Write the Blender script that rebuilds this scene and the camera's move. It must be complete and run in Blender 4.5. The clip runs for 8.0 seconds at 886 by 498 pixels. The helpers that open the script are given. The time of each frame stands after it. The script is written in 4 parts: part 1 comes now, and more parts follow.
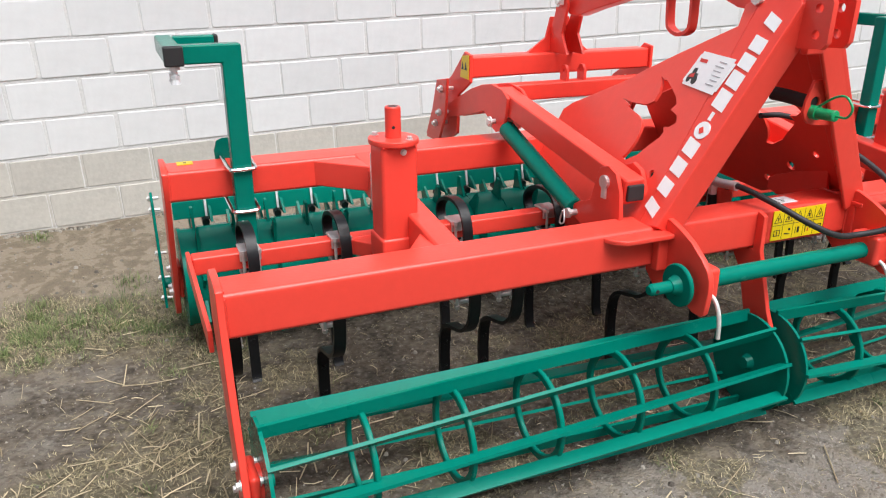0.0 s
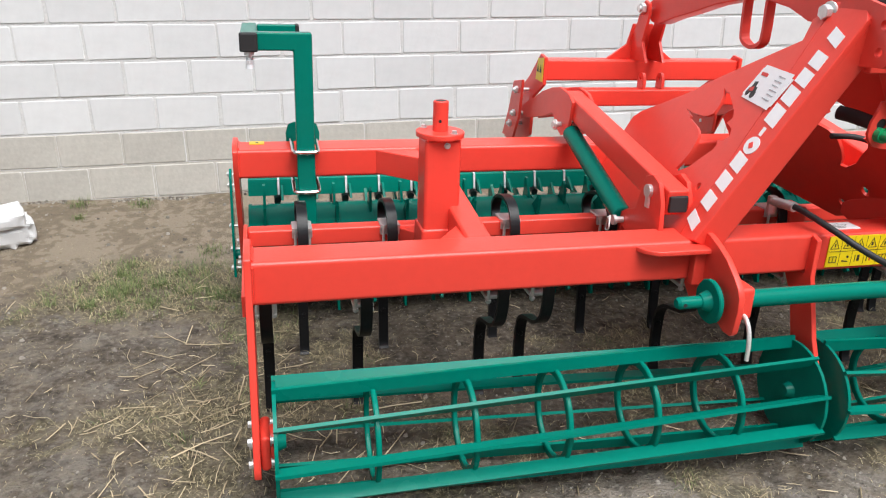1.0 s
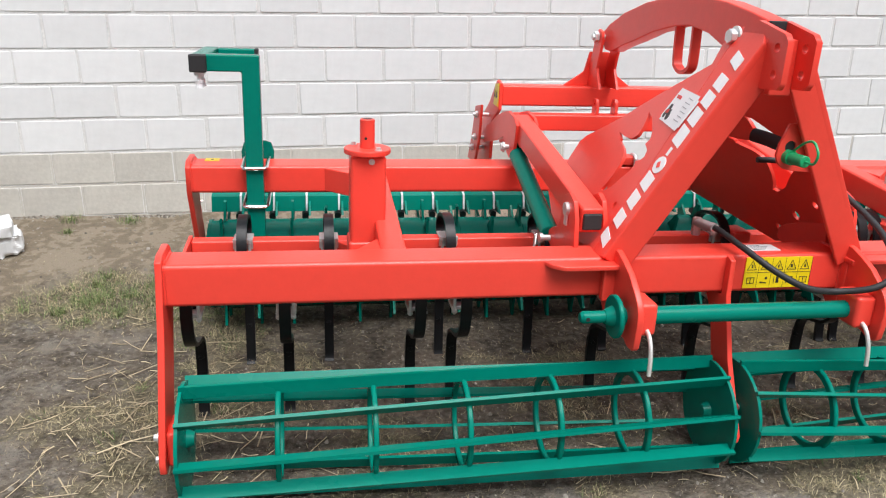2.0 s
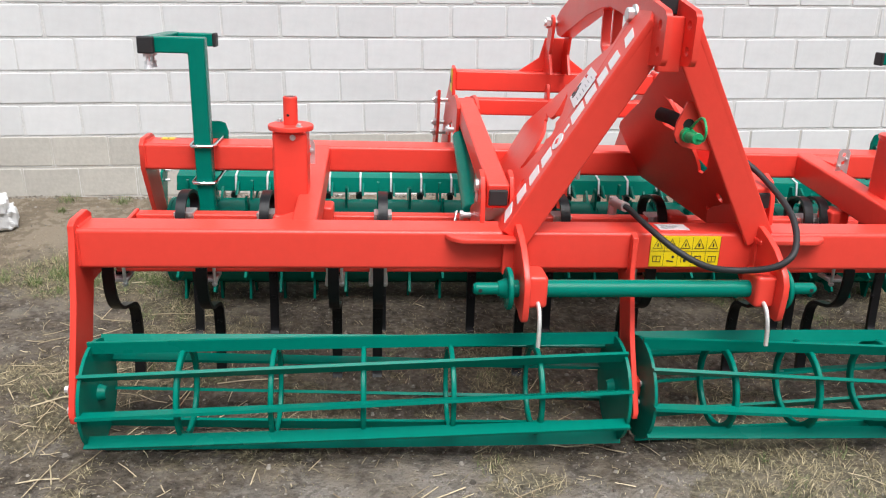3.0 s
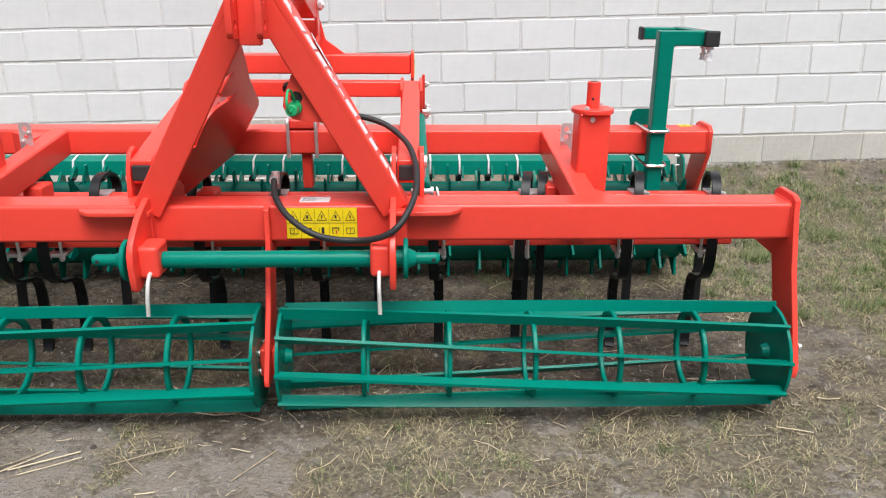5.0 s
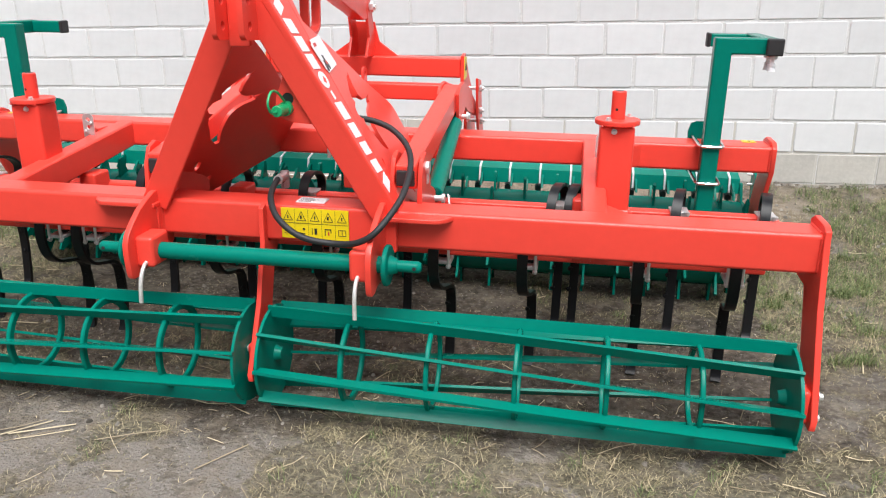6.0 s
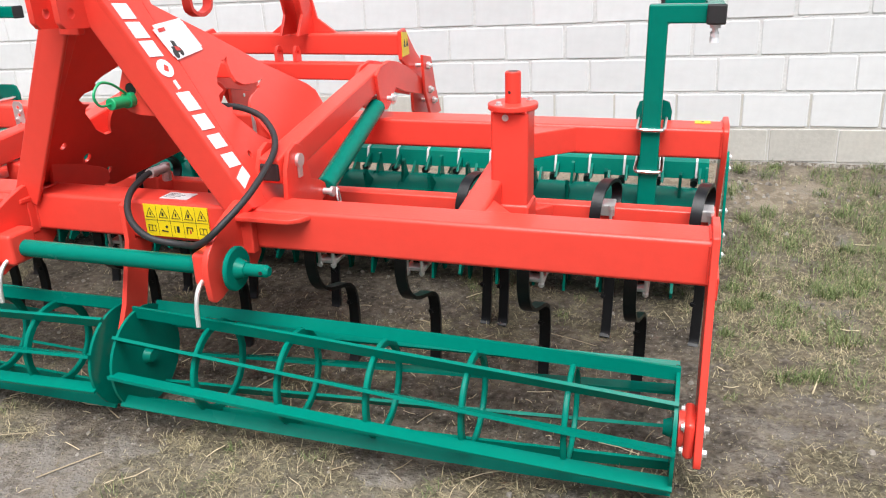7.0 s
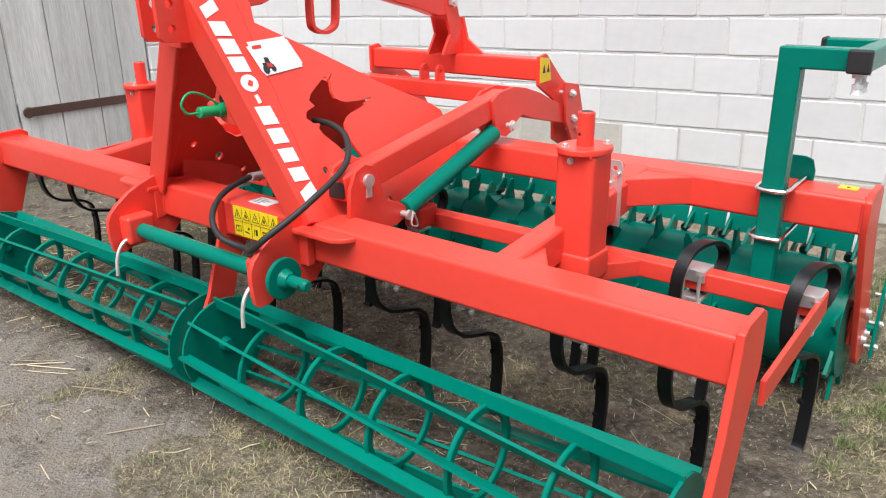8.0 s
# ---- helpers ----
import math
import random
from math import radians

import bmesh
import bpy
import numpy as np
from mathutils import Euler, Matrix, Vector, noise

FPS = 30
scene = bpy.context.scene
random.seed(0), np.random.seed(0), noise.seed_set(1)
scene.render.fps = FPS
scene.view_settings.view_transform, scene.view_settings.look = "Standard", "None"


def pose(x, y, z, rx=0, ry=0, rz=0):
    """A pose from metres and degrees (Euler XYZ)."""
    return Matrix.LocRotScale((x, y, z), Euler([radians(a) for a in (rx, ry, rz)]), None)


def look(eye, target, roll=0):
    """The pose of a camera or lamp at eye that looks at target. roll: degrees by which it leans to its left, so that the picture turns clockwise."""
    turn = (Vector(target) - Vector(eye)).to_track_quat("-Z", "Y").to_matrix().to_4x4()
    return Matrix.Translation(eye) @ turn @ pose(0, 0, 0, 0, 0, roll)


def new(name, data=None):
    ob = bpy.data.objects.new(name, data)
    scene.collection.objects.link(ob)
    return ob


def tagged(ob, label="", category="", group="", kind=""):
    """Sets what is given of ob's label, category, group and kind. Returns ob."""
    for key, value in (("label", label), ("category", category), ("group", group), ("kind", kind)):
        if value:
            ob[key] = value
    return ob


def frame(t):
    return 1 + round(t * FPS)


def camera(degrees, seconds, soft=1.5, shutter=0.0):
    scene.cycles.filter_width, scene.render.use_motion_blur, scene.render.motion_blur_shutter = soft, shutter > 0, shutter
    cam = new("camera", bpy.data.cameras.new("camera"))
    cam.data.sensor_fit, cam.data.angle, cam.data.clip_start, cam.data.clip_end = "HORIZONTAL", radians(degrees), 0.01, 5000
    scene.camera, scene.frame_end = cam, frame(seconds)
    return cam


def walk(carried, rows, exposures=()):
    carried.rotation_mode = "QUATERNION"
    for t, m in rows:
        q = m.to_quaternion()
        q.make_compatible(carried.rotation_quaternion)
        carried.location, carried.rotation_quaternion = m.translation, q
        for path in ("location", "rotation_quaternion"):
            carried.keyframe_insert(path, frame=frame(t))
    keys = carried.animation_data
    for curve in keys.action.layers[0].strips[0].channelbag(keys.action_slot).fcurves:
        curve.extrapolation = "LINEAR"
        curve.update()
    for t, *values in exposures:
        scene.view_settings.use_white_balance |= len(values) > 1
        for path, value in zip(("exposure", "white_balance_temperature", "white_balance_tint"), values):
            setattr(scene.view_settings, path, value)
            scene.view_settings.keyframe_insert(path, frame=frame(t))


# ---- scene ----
cam = camera(60.0, 8.0, soft=1.15)
PATH = [
    (0, (-1.73, -1.633, 1.325), (-1.001, 0.089, 0.615), -0.0),
    (0.3, (-1.726, -1.664, 1.349), (-1.025, 0.066, 0.63), 0.04),
    (0.5, (-1.7, -1.683, 1.332), (-1.075, 0.087, 0.642), 0.1),
    (0.7, (-1.641, -1.714, 1.313), (-1.105, 0.091, 0.641), 0.62),
    (1, (-1.523, -1.767, 1.321), (-1.087, 0.052, 0.613), 2.0),
    (1.2, (-1.474, -1.802, 1.33), (-1.075, 0.038, 0.656), 2.4),
    (2.3, (-1.052, -1.971, 1.285), (-0.752, -0.096, 0.657), 1.8),
    (2.5, (-0.955, -2.008, 1.277), (-0.696, -0.138, 0.616), 1.8),
    (2.8, (-0.821, -2.063, 1.259), (-0.653, -0.158, 0.674), 2.2),
    (3, (-0.768, -2.071, 1.257), (-0.586, -0.181, 0.628), 2.0),
    (3.2, (-0.659, -2.119, 1.237), (-0.455, -0.215, 0.658), 3.57),
    (3.5, (-0.505, -2.133, 1.267), (-0.282, -0.216, 0.744), 2.1),
    (3.8, (-0.293, -2.116, 1.265), (-0.115, -0.19, 0.759), 1.31),
    (4, (-0.176, -2.129, 1.273), (-0.033, -0.193, 0.795), 1.3),
    (4.2, (-0.041, -2.156, 1.265), (0.033, -0.22, 0.769), 1.02),
    (4.5, (0.073, -2.193, 1.24), (0.202, -0.29, 0.64), 0.4),
    (4.7, (0.2, -2.229, 1.231), (0.362, -0.339, 0.597), 1.0),
    (5.8, (0.827, -2.121, 1.25), (0.507, -0.257, 0.6), -0.7),
    (6, (0.885, -2.112, 1.242), (0.575, -0.244, 0.596), 0.6),
    (6.2, (1.003, -2.032, 1.233), (0.615, -0.17, 0.615), -0.3),
    (6.5, (1.207, -1.927, 1.26), (0.637, -0.133, 0.583), -0.9),
    (6.8, (1.372, -1.813, 1.252), (0.885, -0.021, 0.509), -0.75),
    (7, (1.479, -1.738, 1.256), (0.917, 0.04, 0.532), -1.8),
    (7.2, (1.585, -1.615, 1.242), (0.906, 0.108, 0.488), -3.84),
    (7.5, (1.702, -1.515, 1.243), (0.846, 0.154, 0.549), -3.1),
    (7.8, (1.838, -1.388, 1.265), (0.793, 0.16, 0.551), -0.66),
    (8, (1.952, -1.371, 1.288), (0.783, 0.098, 0.599), -0.8),
]
EXPOSURES = [(0, 0.52), (1, 0.47), (2.5, 0.48), (3.2, 0.40), (4, 0.20), (4.5, 0.34), (6, 0.55), (6.5, 0.56), (7, 0.68), (7.5, 0.68), (8, 0.58)]
walk(cam, [(t, look(eye, target, roll)) for t, eye, target, roll in PATH], EXPOSURES)

# ---- world and light ----
world = bpy.data.worlds.new("overcast_sky")
scene.world = world
world.use_nodes = True
wn, wl = world.node_tree.nodes, world.node_tree.links
sky = wn.new("ShaderNodeTexSky")
sky.sky_type = "NISHITA"
sky.sun_disc = False
sky.sun_elevation, sky.sun_rotation = radians(62.5), radians(164)
sky.air_density, sky.dust_density, sky.ozone_density = 1.0, 3.0, 1.0
soft_sky = wn.new("ShaderNodeHueSaturation")
soft_sky.inputs["Saturation"].default_value = 0.6
wl.new(sky.outputs[0], soft_sky.inputs["Color"])
# an overcast dome is about three times as bright overhead as at the horizon
dome = wn.new("ShaderNodeTexCoord")
height = wn.new("ShaderNodeSeparateXYZ")
wl.new(dome.outputs["Generated"], height.inputs[0])
grade = wn.new("ShaderNodeMapRange")
grade.inputs["To Min"].default_value, grade.inputs["To Max"].default_value = 0.14, 1.5
wl.new(height.outputs["Z"], grade.inputs["Value"])
cloud = wn.new("ShaderNodeVectorMath")
cloud.operation = "SCALE"
wl.new(soft_sky.outputs[0], cloud.inputs[0])
wl.new(grade.outputs[0], cloud.inputs["Scale"])
wl.new(cloud.outputs[0], wn["Background"].inputs["Color"])
wn["Background"].inputs["Strength"].default_value = 0.105
sun = new("sun", bpy.data.lights.new("sun", "SUN"))
sun.data.energy, sun.data.angle, sun.data.color = 2.95, radians(46), (0.97, 0.985, 1.0)
sun.matrix_world = look((0.9, -3.2, 6.4), (0, 0, 0))

# ---- materials ----


def material(name, color, rough=0.5, metal=0.0, coat=0.0, vary=0.08, scale=8.0, bump=0.0, bump_scale=60.0, rand=0.0, spec=0.5):
    """A painted, metal or mineral surface: two scales of colour variation, relief and uneven gloss."""
    m = bpy.data.materials.new(name)
    m.use_nodes = True
    nt = m.node_tree
    n, l = nt.nodes, nt.links
    b = n["Principled BSDF"]
    b.inputs["Metallic"].default_value = metal
    b.inputs["Coat Weight"].default_value = coat
    b.inputs["Coat Roughness"].default_value = 0.18
    b.inputs["Specular IOR Level"].default_value = spec
    co = n.new("ShaderNodeTexCoord")
    big = n.new("ShaderNodeTexNoise")
    big.inputs["Scale"].default_value, big.inputs["Detail"].default_value = scale, 6
    fine = n.new("ShaderNodeTexNoise")
    fine.inputs["Scale"].default_value, fine.inputs["Detail"].default_value = scale * 9, 4
    for t in (big, fine):
        l.new(co.outputs["Object"], t.inputs["Vector"])
    mix = n.new("ShaderNodeMath")
    mix.operation = "ADD"
    l.new(big.outputs["Fac"], mix.inputs[0])
    l.new(fine.outputs["Fac"], mix.inputs[1])
    val = n.new("ShaderNodeMapRange")
    val.inputs["From Min"].default_value, val.inputs["From Max"].default_value = 0.6, 1.4
    val.inputs["To Min"].default_value, val.inputs["To Max"].default_value = 1 - vary, 1 + vary
    l.new(mix.outputs[0], val.inputs["Value"])
    hsv = n.new("ShaderNodeHueSaturation")
    hsv.inputs["Color"].default_value = (*color, 1)
    if rand:
        info = n.new("ShaderNodeObjectInfo")
        r = n.new("ShaderNodeMapRange")
        r.inputs["To Min"].default_value, r.inputs["To Max"].default_value = 1 - rand, 1 + rand
        l.new(info.outputs["Random"], r.inputs["Value"])
        mul = n.new("ShaderNodeMath")
        mul.operation = "MULTIPLY"
        l.new(val.outputs[0], mul.inputs[0])
        l.new(r.outputs[0], mul.inputs[1])
        l.new(mul.outputs[0], hsv.inputs["Value"])
    else:
        l.new(val.outputs[0], hsv.inputs["Value"])
    l.new(hsv.outputs[0], b.inputs["Base Color"])
    rr = n.new("ShaderNodeMapRange")
    rr.inputs["To Min"].default_value, rr.inputs["To Max"].default_value = max(rough - 0.1, 0.03), rough + 0.1
    l.new(big.outputs["Fac"], rr.inputs["Value"])
    l.new(rr.outputs[0], b.inputs["Roughness"])
    if bump:
        bn = n.new("ShaderNodeTexNoise")
        bn.inputs["Scale"].default_value, bn.inputs["Detail"].default_value = bump_scale, 8
        l.new(co.outputs["Object"], bn.inputs["Vector"])
        bb = n.new("ShaderNodeBump")
        bb.inputs["Strength"].default_value, bb.inputs["Distance"].default_value = bump, 0.01
        l.new(bn.outputs["Fac"], bb.inputs["Height"])
        l.new(bb.outputs[0], b.inputs["Normal"])
    return m


RED = material("red_paint", (0.80, 0.060, 0.040), 0.34, coat=0.05, vary=0.05, scale=3, bump=0.04, bump_scale=90, spec=0.40)
GREEN = material("green_paint", (0.0004, 0.172, 0.124), 0.24, coat=0.03, vary=0.07, scale=4, bump=0.04, bump_scale=90, spec=0.12)
BLACK = material("black_spring_steel", (0.009, 0.009, 0.010), 0.36, vary=0.25, scale=12, bump=0.06, bump_scale=80, spec=0.26)
RUBBER = material("black_rubber", (0.018, 0.018, 0.019), 0.6, vary=0.15, scale=20)
ZINC = material("zinc_plated_steel", (0.72, 0.72, 0.71), 0.45, metal=0.75, vary=0.15, scale=30)
CHROME = material("bright_steel", (0.8, 0.8, 0.8), 0.16, metal=1.0, vary=0.08, scale=30)
PIN = material("pale_galvanised_pin", (0.75, 0.74, 0.7), 0.4, metal=0.55, vary=0.2, scale=40)
EDGE = material("bright_galvanised_edge", (0.82, 0.83, 0.84), 0.35, metal=0.2, vary=0.1, scale=40)
YELLOW = material("yellow_sticker", (0.85, 0.62, 0.01), 0.35, vary=0.04)
WHITE = material("white_sticker", (0.82, 0.82, 0.82), 0.4, vary=0.03)
# black for print, and for the shade painted where pins and lugs have holes
INK_AND_BORE = material("black_print", (0.02, 0.02, 0.02), 0.5)
GREYINK = material("grey_print", (0.42, 0.42, 0.43), 0.5)
REDINK = material("red_print", (0.6, 0.04, 0.03), 0.5)
CAPGREEN = material("green_plastic", (0.01, 0.35, 0.13), 0.35, vary=0.06)
BLOCK = material("white_sand_lime_block", (0.70, 0.702, 0.70), 0.85, vary=0.055, scale=2.2, bump=0.06, bump_scale=45, rand=0.042, spec=0.2)
DUSTY = material("dusty_unpainted_block", (0.515, 0.492, 0.445), 0.9, vary=0.12, scale=5, bump=0.14, bump_scale=60, rand=0.06, spec=0.2)
MORTAR = material("pale_mortar", (0.66, 0.655, 0.64), 0.95, vary=0.16, scale=9, bump=0.3, bump_scale=50, spec=0.2)
WOOD = material("grey_weathered_board", (0.60, 0.60, 0.59), 0.85, vary=0.25, scale=7, bump=0.4, bump_scale=40, rand=0.15, spec=0.2)
RUST = material("rusty_iron", (0.09, 0.045, 0.035), 0.75, vary=0.3, scale=15, bump=0.3)


def stretched_wood(m):
    """Grain runs along the boards' height."""
    nt = m.node_tree
    co = next(x for x in nt.nodes if x.bl_idname == "ShaderNodeTexCoord")
    mp = nt.nodes.new("ShaderNodeMapping")
    mp.inputs["Scale"].default_value = (3.0, 3.0, 0.22)
    for link in list(nt.links):
        if link.from_node == co:
            to = link.to_socket
            nt.links.remove(link)
            nt.links.new(mp.outputs[0], to)
    nt.links.new(co.outputs["Object"], mp.inputs["Vector"])


stretched_wood(WOOD)


def island_material(name, dark, light, rough=0.7):
    """For blades and stalks: each island takes its own tone between two colours."""
    m = bpy.data.materials.new(name)
    m.use_nodes = True
    n, l = m.node_tree.nodes, m.node_tree.links
    g = n.new("ShaderNodeNewGeometry")
    ramp = n.new("ShaderNodeMix")
    ramp.data_type = "RGBA"
    ramp.inputs["A"].default_value, ramp.inputs["B"].default_value = (*dark, 1), (*light, 1)
    l.new(g.outputs["Random Per Island"], ramp.inputs["Factor"])
    l.new(ramp.outputs["Result"], n["Principled BSDF"].inputs["Base Color"])
    n["Principled BSDF"].inputs["Roughness"].default_value = rough
    n["Principled BSDF"].inputs["Specular IOR Level"].default_value = 0.3
    return m


GRASS = island_material("grass_blades", (0.055, 0.090, 0.028), (0.25, 0.29, 0.12))
DRYGRASS = island_material("dry_grass_and_straw", (0.15, 0.125, 0.065), (0.56, 0.48, 0.30))
STALK = island_material("straw_stalks", (0.24, 0.185, 0.11), (0.62, 0.52, 0.345), 0.55)
CLOD = island_material("earth_crumbs", (0.08, 0.069, 0.057), (0.34, 0.31, 0.265), 0.95)


def soil_material():
    m = bpy.data.materials.new("trodden_soil")
    m.use_nodes = True
    n, l = m.node_tree.nodes, m.node_tree.links
    b = n["Principled BSDF"]
    co = n.new("ShaderNodeTexCoord")

    def tex(scale, detail):
        t = n.new("ShaderNodeTexNoise")
        t.inputs["Scale"].default_value, t.inputs["Detail"].default_value = scale, detail
        l.new(co.outputs["Object"], t.inputs["Vector"])
        return t

    def ramp(src, stops):
        r = n.new("ShaderNodeValToRGB")
        r.color_ramp.elements[0].position, r.color_ramp.elements[0].color = stops[0][0], (*stops[0][1], 1)
        r.color_ramp.elements[1].position, r.color_ramp.elements[1].color = stops[-1][0], (*stops[-1][1], 1)
        for p, c in stops[1:-1]:
            r.color_ramp.elements.new(p).color = (*c, 1)
        l.new(src, r.inputs["Fac"])
        return r

    def mixed(a, c, fac):
        x = n.new("ShaderNodeMix")
        x.data_type = "RGBA"
        l.new(a, x.inputs["A"])
        l.new(c, x.inputs["B"])
        l.new(fac, x.inputs["Factor"])
        return x.outputs["Result"]

    crumbs = n.new("ShaderNodeTexVoronoi")
    crumbs.inputs["Scale"].default_value, crumbs.inputs["Detail"].default_value = 95, 3
    l.new(co.outputs["Object"], crumbs.inputs["Vector"])

    def attribute(name):
        a = n.new("ShaderNodeAttribute")
        a.attribute_name = name
        return a.outputs["Fac"]

    def plus(a, c):
        x = n.new("ShaderNodeMath")
        x.operation = "ADD"
        l.new(a, x.inputs[0])
        l.new(c, x.inputs[1])
        return x.outputs[0]

    fine = tex(48, 9).outputs["Fac"]
    earth = ramp(fine, [(0.28, (0.036, 0.029, 0.022)), (0.45, (0.074, 0.062, 0.049)), (0.58, (0.106, 0.090, 0.073)), (0.76, (0.21, 0.184, 0.153))])
    dry = ramp(plus(fine, tex(9, 5).outputs["Fac"]), [(0.62, (0.120, 0.105, 0.087)), (0.95, (0.180, 0.161, 0.137)), (1.15, (0.225, 0.203, 0.175)), (1.45, (0.33, 0.303, 0.266))])
    grassy = ramp(tex(60, 6).outputs["Fac"], [(0.3, (0.050, 0.042, 0.026)), (0.5, (0.115, 0.100, 0.064)), (0.75, (0.27, 0.235, 0.15))])
    sand = ramp(plus(tex(24, 10).outputs["Fac"], tex(5, 4).outputs["Fac"]), [(0.60, (0.145, 0.117, 0.084)), (0.95, (0.188, 0.153, 0.111)), (1.35, (0.245, 0.205, 0.154))])
    ragged = plus(attribute("turf"), tex(26, 5).outputs["Fac"])
    patch = ramp(ragged, [(0.85, (0, 0, 0)), (1.15, (0.8, 0.8, 0.8))])
    # dry crust, paler also to paint open ground brighter than the shade underneath
    worn = ramp(plus(attribute("dusty"), tex(7, 10).outputs["Fac"]), [(0.60, (0, 0, 0)), (1.45, (1, 1, 1))])
    bare = ramp(plus(attribute("sandy"), tex(11, 9).outputs["Fac"]), [(0.42, (0, 0, 0)), (0.92, (1, 1, 1))])
    c = mixed(earth.outputs[0], dry.outputs[0], worn.outputs[0])
    c = mixed(c, grassy.outputs[0], patch.outputs[0])
    c = mixed(c, sand.outputs[0], bare.outputs[0])
    l.new(c, b.inputs["Base Color"])
    b.inputs["Roughness"].default_value = 0.95
    b.inputs["Specular IOR Level"].default_value = 0.15
    h = n.new("ShaderNodeMath")
    h.operation = "ADD"
    l.new(tex(45, 12).outputs["Fac"], h.inputs[0])
    l.new(crumbs.outputs["Distance"], h.inputs[1])
    bp = n.new("ShaderNodeBump")
    bp.inputs["Strength"].default_value, bp.inputs["Distance"].default_value = 0.75, 0.010
    l.new(h.outputs[0], bp.inputs["Height"])
    l.new(bp.outputs[0], b.inputs["Normal"])
    return m


SOIL = soil_material()

# ---- mesh helpers ----


def part(name, bm, mat, parent=None, label="", smooth=False):
    me = bpy.data.meshes.new(name)
    bm.normal_update()
    bm.to_mesh(me)
    bm.free()
    me.materials.append(mat)
    if smooth:
        me.polygons.foreach_set("use_smooth", [True] * len(me.polygons))
        me.set_sharp_from_angle(angle=radians(35))
    ob = new(name, me)
    ob.parent = parent
    if not smooth and mat in (RED, GREEN) and 12 < len(me.polygons) < 400:
        me.polygons.foreach_set("use_smooth", [True] * len(me.polygons))
        me.set_sharp_from_angle(angle=radians(48))
        ob.modifiers.new("even_normals", "WEIGHTED_NORMAL").keep_sharp = True
    if label:
        tagged(ob, label)
    return ob


def again(ob, offset, parent):
    """Another object on the same mesh, moved by offset."""
    o = new(ob.name.split(".")[0], ob.data)
    o.parent = parent
    o.location = Vector(ob.location) + Vector(offset)
    if "label" in ob:
        o["label"] = ob["label"]
    return o


def bevel(bm, width, segments=2, angle=30):
    if width:
        es = [e for e in bm.edges if len(e.link_faces) == 2 and e.calc_face_angle(0) > radians(angle)]
        bmesh.ops.bevel(bm, geom=es, offset=width, segments=segments, profile=0.5, affect="EDGES", clamp_overlap=True)
    return bm


def box(x0, x1, y0, y1, z0, z1, b=0.0, segments=2):
    bm = bmesh.new()
    bmesh.ops.create_cube(bm, size=1, matrix=Matrix.Translation(((x0 + x1) / 2, (y0 + y1) / 2, (z0 + z1) / 2)) @ Matrix.Diagonal((x1 - x0, y1 - y0, z1 - z0, 1)))
    return bevel(bm, b, segments)


def rod(a, c, r, seg=16, r2=None, b=0.0):
    """A round bar from a to c."""
    a, c = Vector(a), Vector(c)
    bm = bmesh.new()
    m = Matrix.Translation((a + c) / 2) @ (c - a).to_track_quat("Z", "Y").to_matrix().to_4x4()
    bmesh.ops.create_cone(bm, cap_ends=True, segments=seg, radius1=r, radius2=r if r2 is None else r2, depth=(c - a).length, matrix=m)
    return bevel(bm, b, 1, 50)


def beam(a, c, w, h, up=(0, 0, 1), b=0.008):
    """A box-section bar from a to c, w across and h along up."""
    a, c, up = Vector(a), Vector(c), Vector(up)
    ahead = (c - a).normalized()
    side = ahead.cross(up).normalized()
    top = side.cross(ahead)
    m = Matrix((side, ahead, top)).transposed().to_4x4()
    bm = bmesh.new()
    bmesh.ops.create_cube(bm, size=1, matrix=Matrix.Translation((a + c) / 2) @ m @ Matrix.Diagonal((w, (c - a).length, h, 1)))
    return bevel(bm, b)


def plate(outline, thick, place, holes=(), b=0.0):
    """A sheet cut to outline (u, v points), with holes, thick to both sides of place's plane (u: its x, v: its y)."""
    bm = bmesh.new()
    loops = [list(outline)] + [list(h) for h in holes]
    made = []
    for side in (-0.5, 0.5):
        rings, edges = [], []
        for lp in loops:
            vs = [bm.verts.new(place @ Vector((u, v, side * thick))) for u, v in lp]
            rings.append(vs)
            edges += [bm.edges.new((vs[i], vs[(i + 1) % len(vs)])) for i in range(len(vs))]
        made.append(rings)
        if len(loops) > 1:
            bmesh.ops.triangle_fill(bm, edges=edges, use_beauty=True)
        else:
            bm.faces.new(rings[0])
    for r0, r1 in zip(*made):
        k = len(r0)
        for i in range(k):
            bm.faces.new((r0[i], r0[(i + 1) % k], r1[(i + 1) % k], r1[i]))
    bmesh.ops.recalc_face_normals(bm, faces=bm.faces)
    if b and len(loops) == 1:
        bevel(bm, b, 2, 40)
    elif b:
        rim = {v for rings in made for v in rings[0]}
        es = [e for e in bm.edges if len(e.link_faces) == 2 and all(v in rim for v in e.verts) and e.calc_face_angle(0) > radians(40)]
        es = [e for e in es if abs((place.inverted() @ e.verts[0].co).z - (place.inverted() @ e.verts[1].co).z) < 1e-5]
        bmesh.ops.bevel(bm, geom=es, offset=b, segments=2, profile=0.5, affect="EDGES", clamp_overlap=True)
    return bm


def circle(u, v, r, k=14):
    return [(u + r * math.cos(2 * math.pi * i / k), v + r * math.sin(2 * math.pi * i / k)) for i in range(k)]


def yz(x):
    """A plane across x: u runs along y, v along z."""
    return Matrix(((0, 0, 1, x), (1, 0, 0, 0), (0, 1, 0, 0), (0, 0, 0, 1)))


def xz(y):
    return Matrix(((1, 0, 0, 0), (0, 0, -1, y), (0, 1, 0, 0), (0, 0, 0, 1)))


def xy(z):
    return Matrix.Translation((0, 0, z))


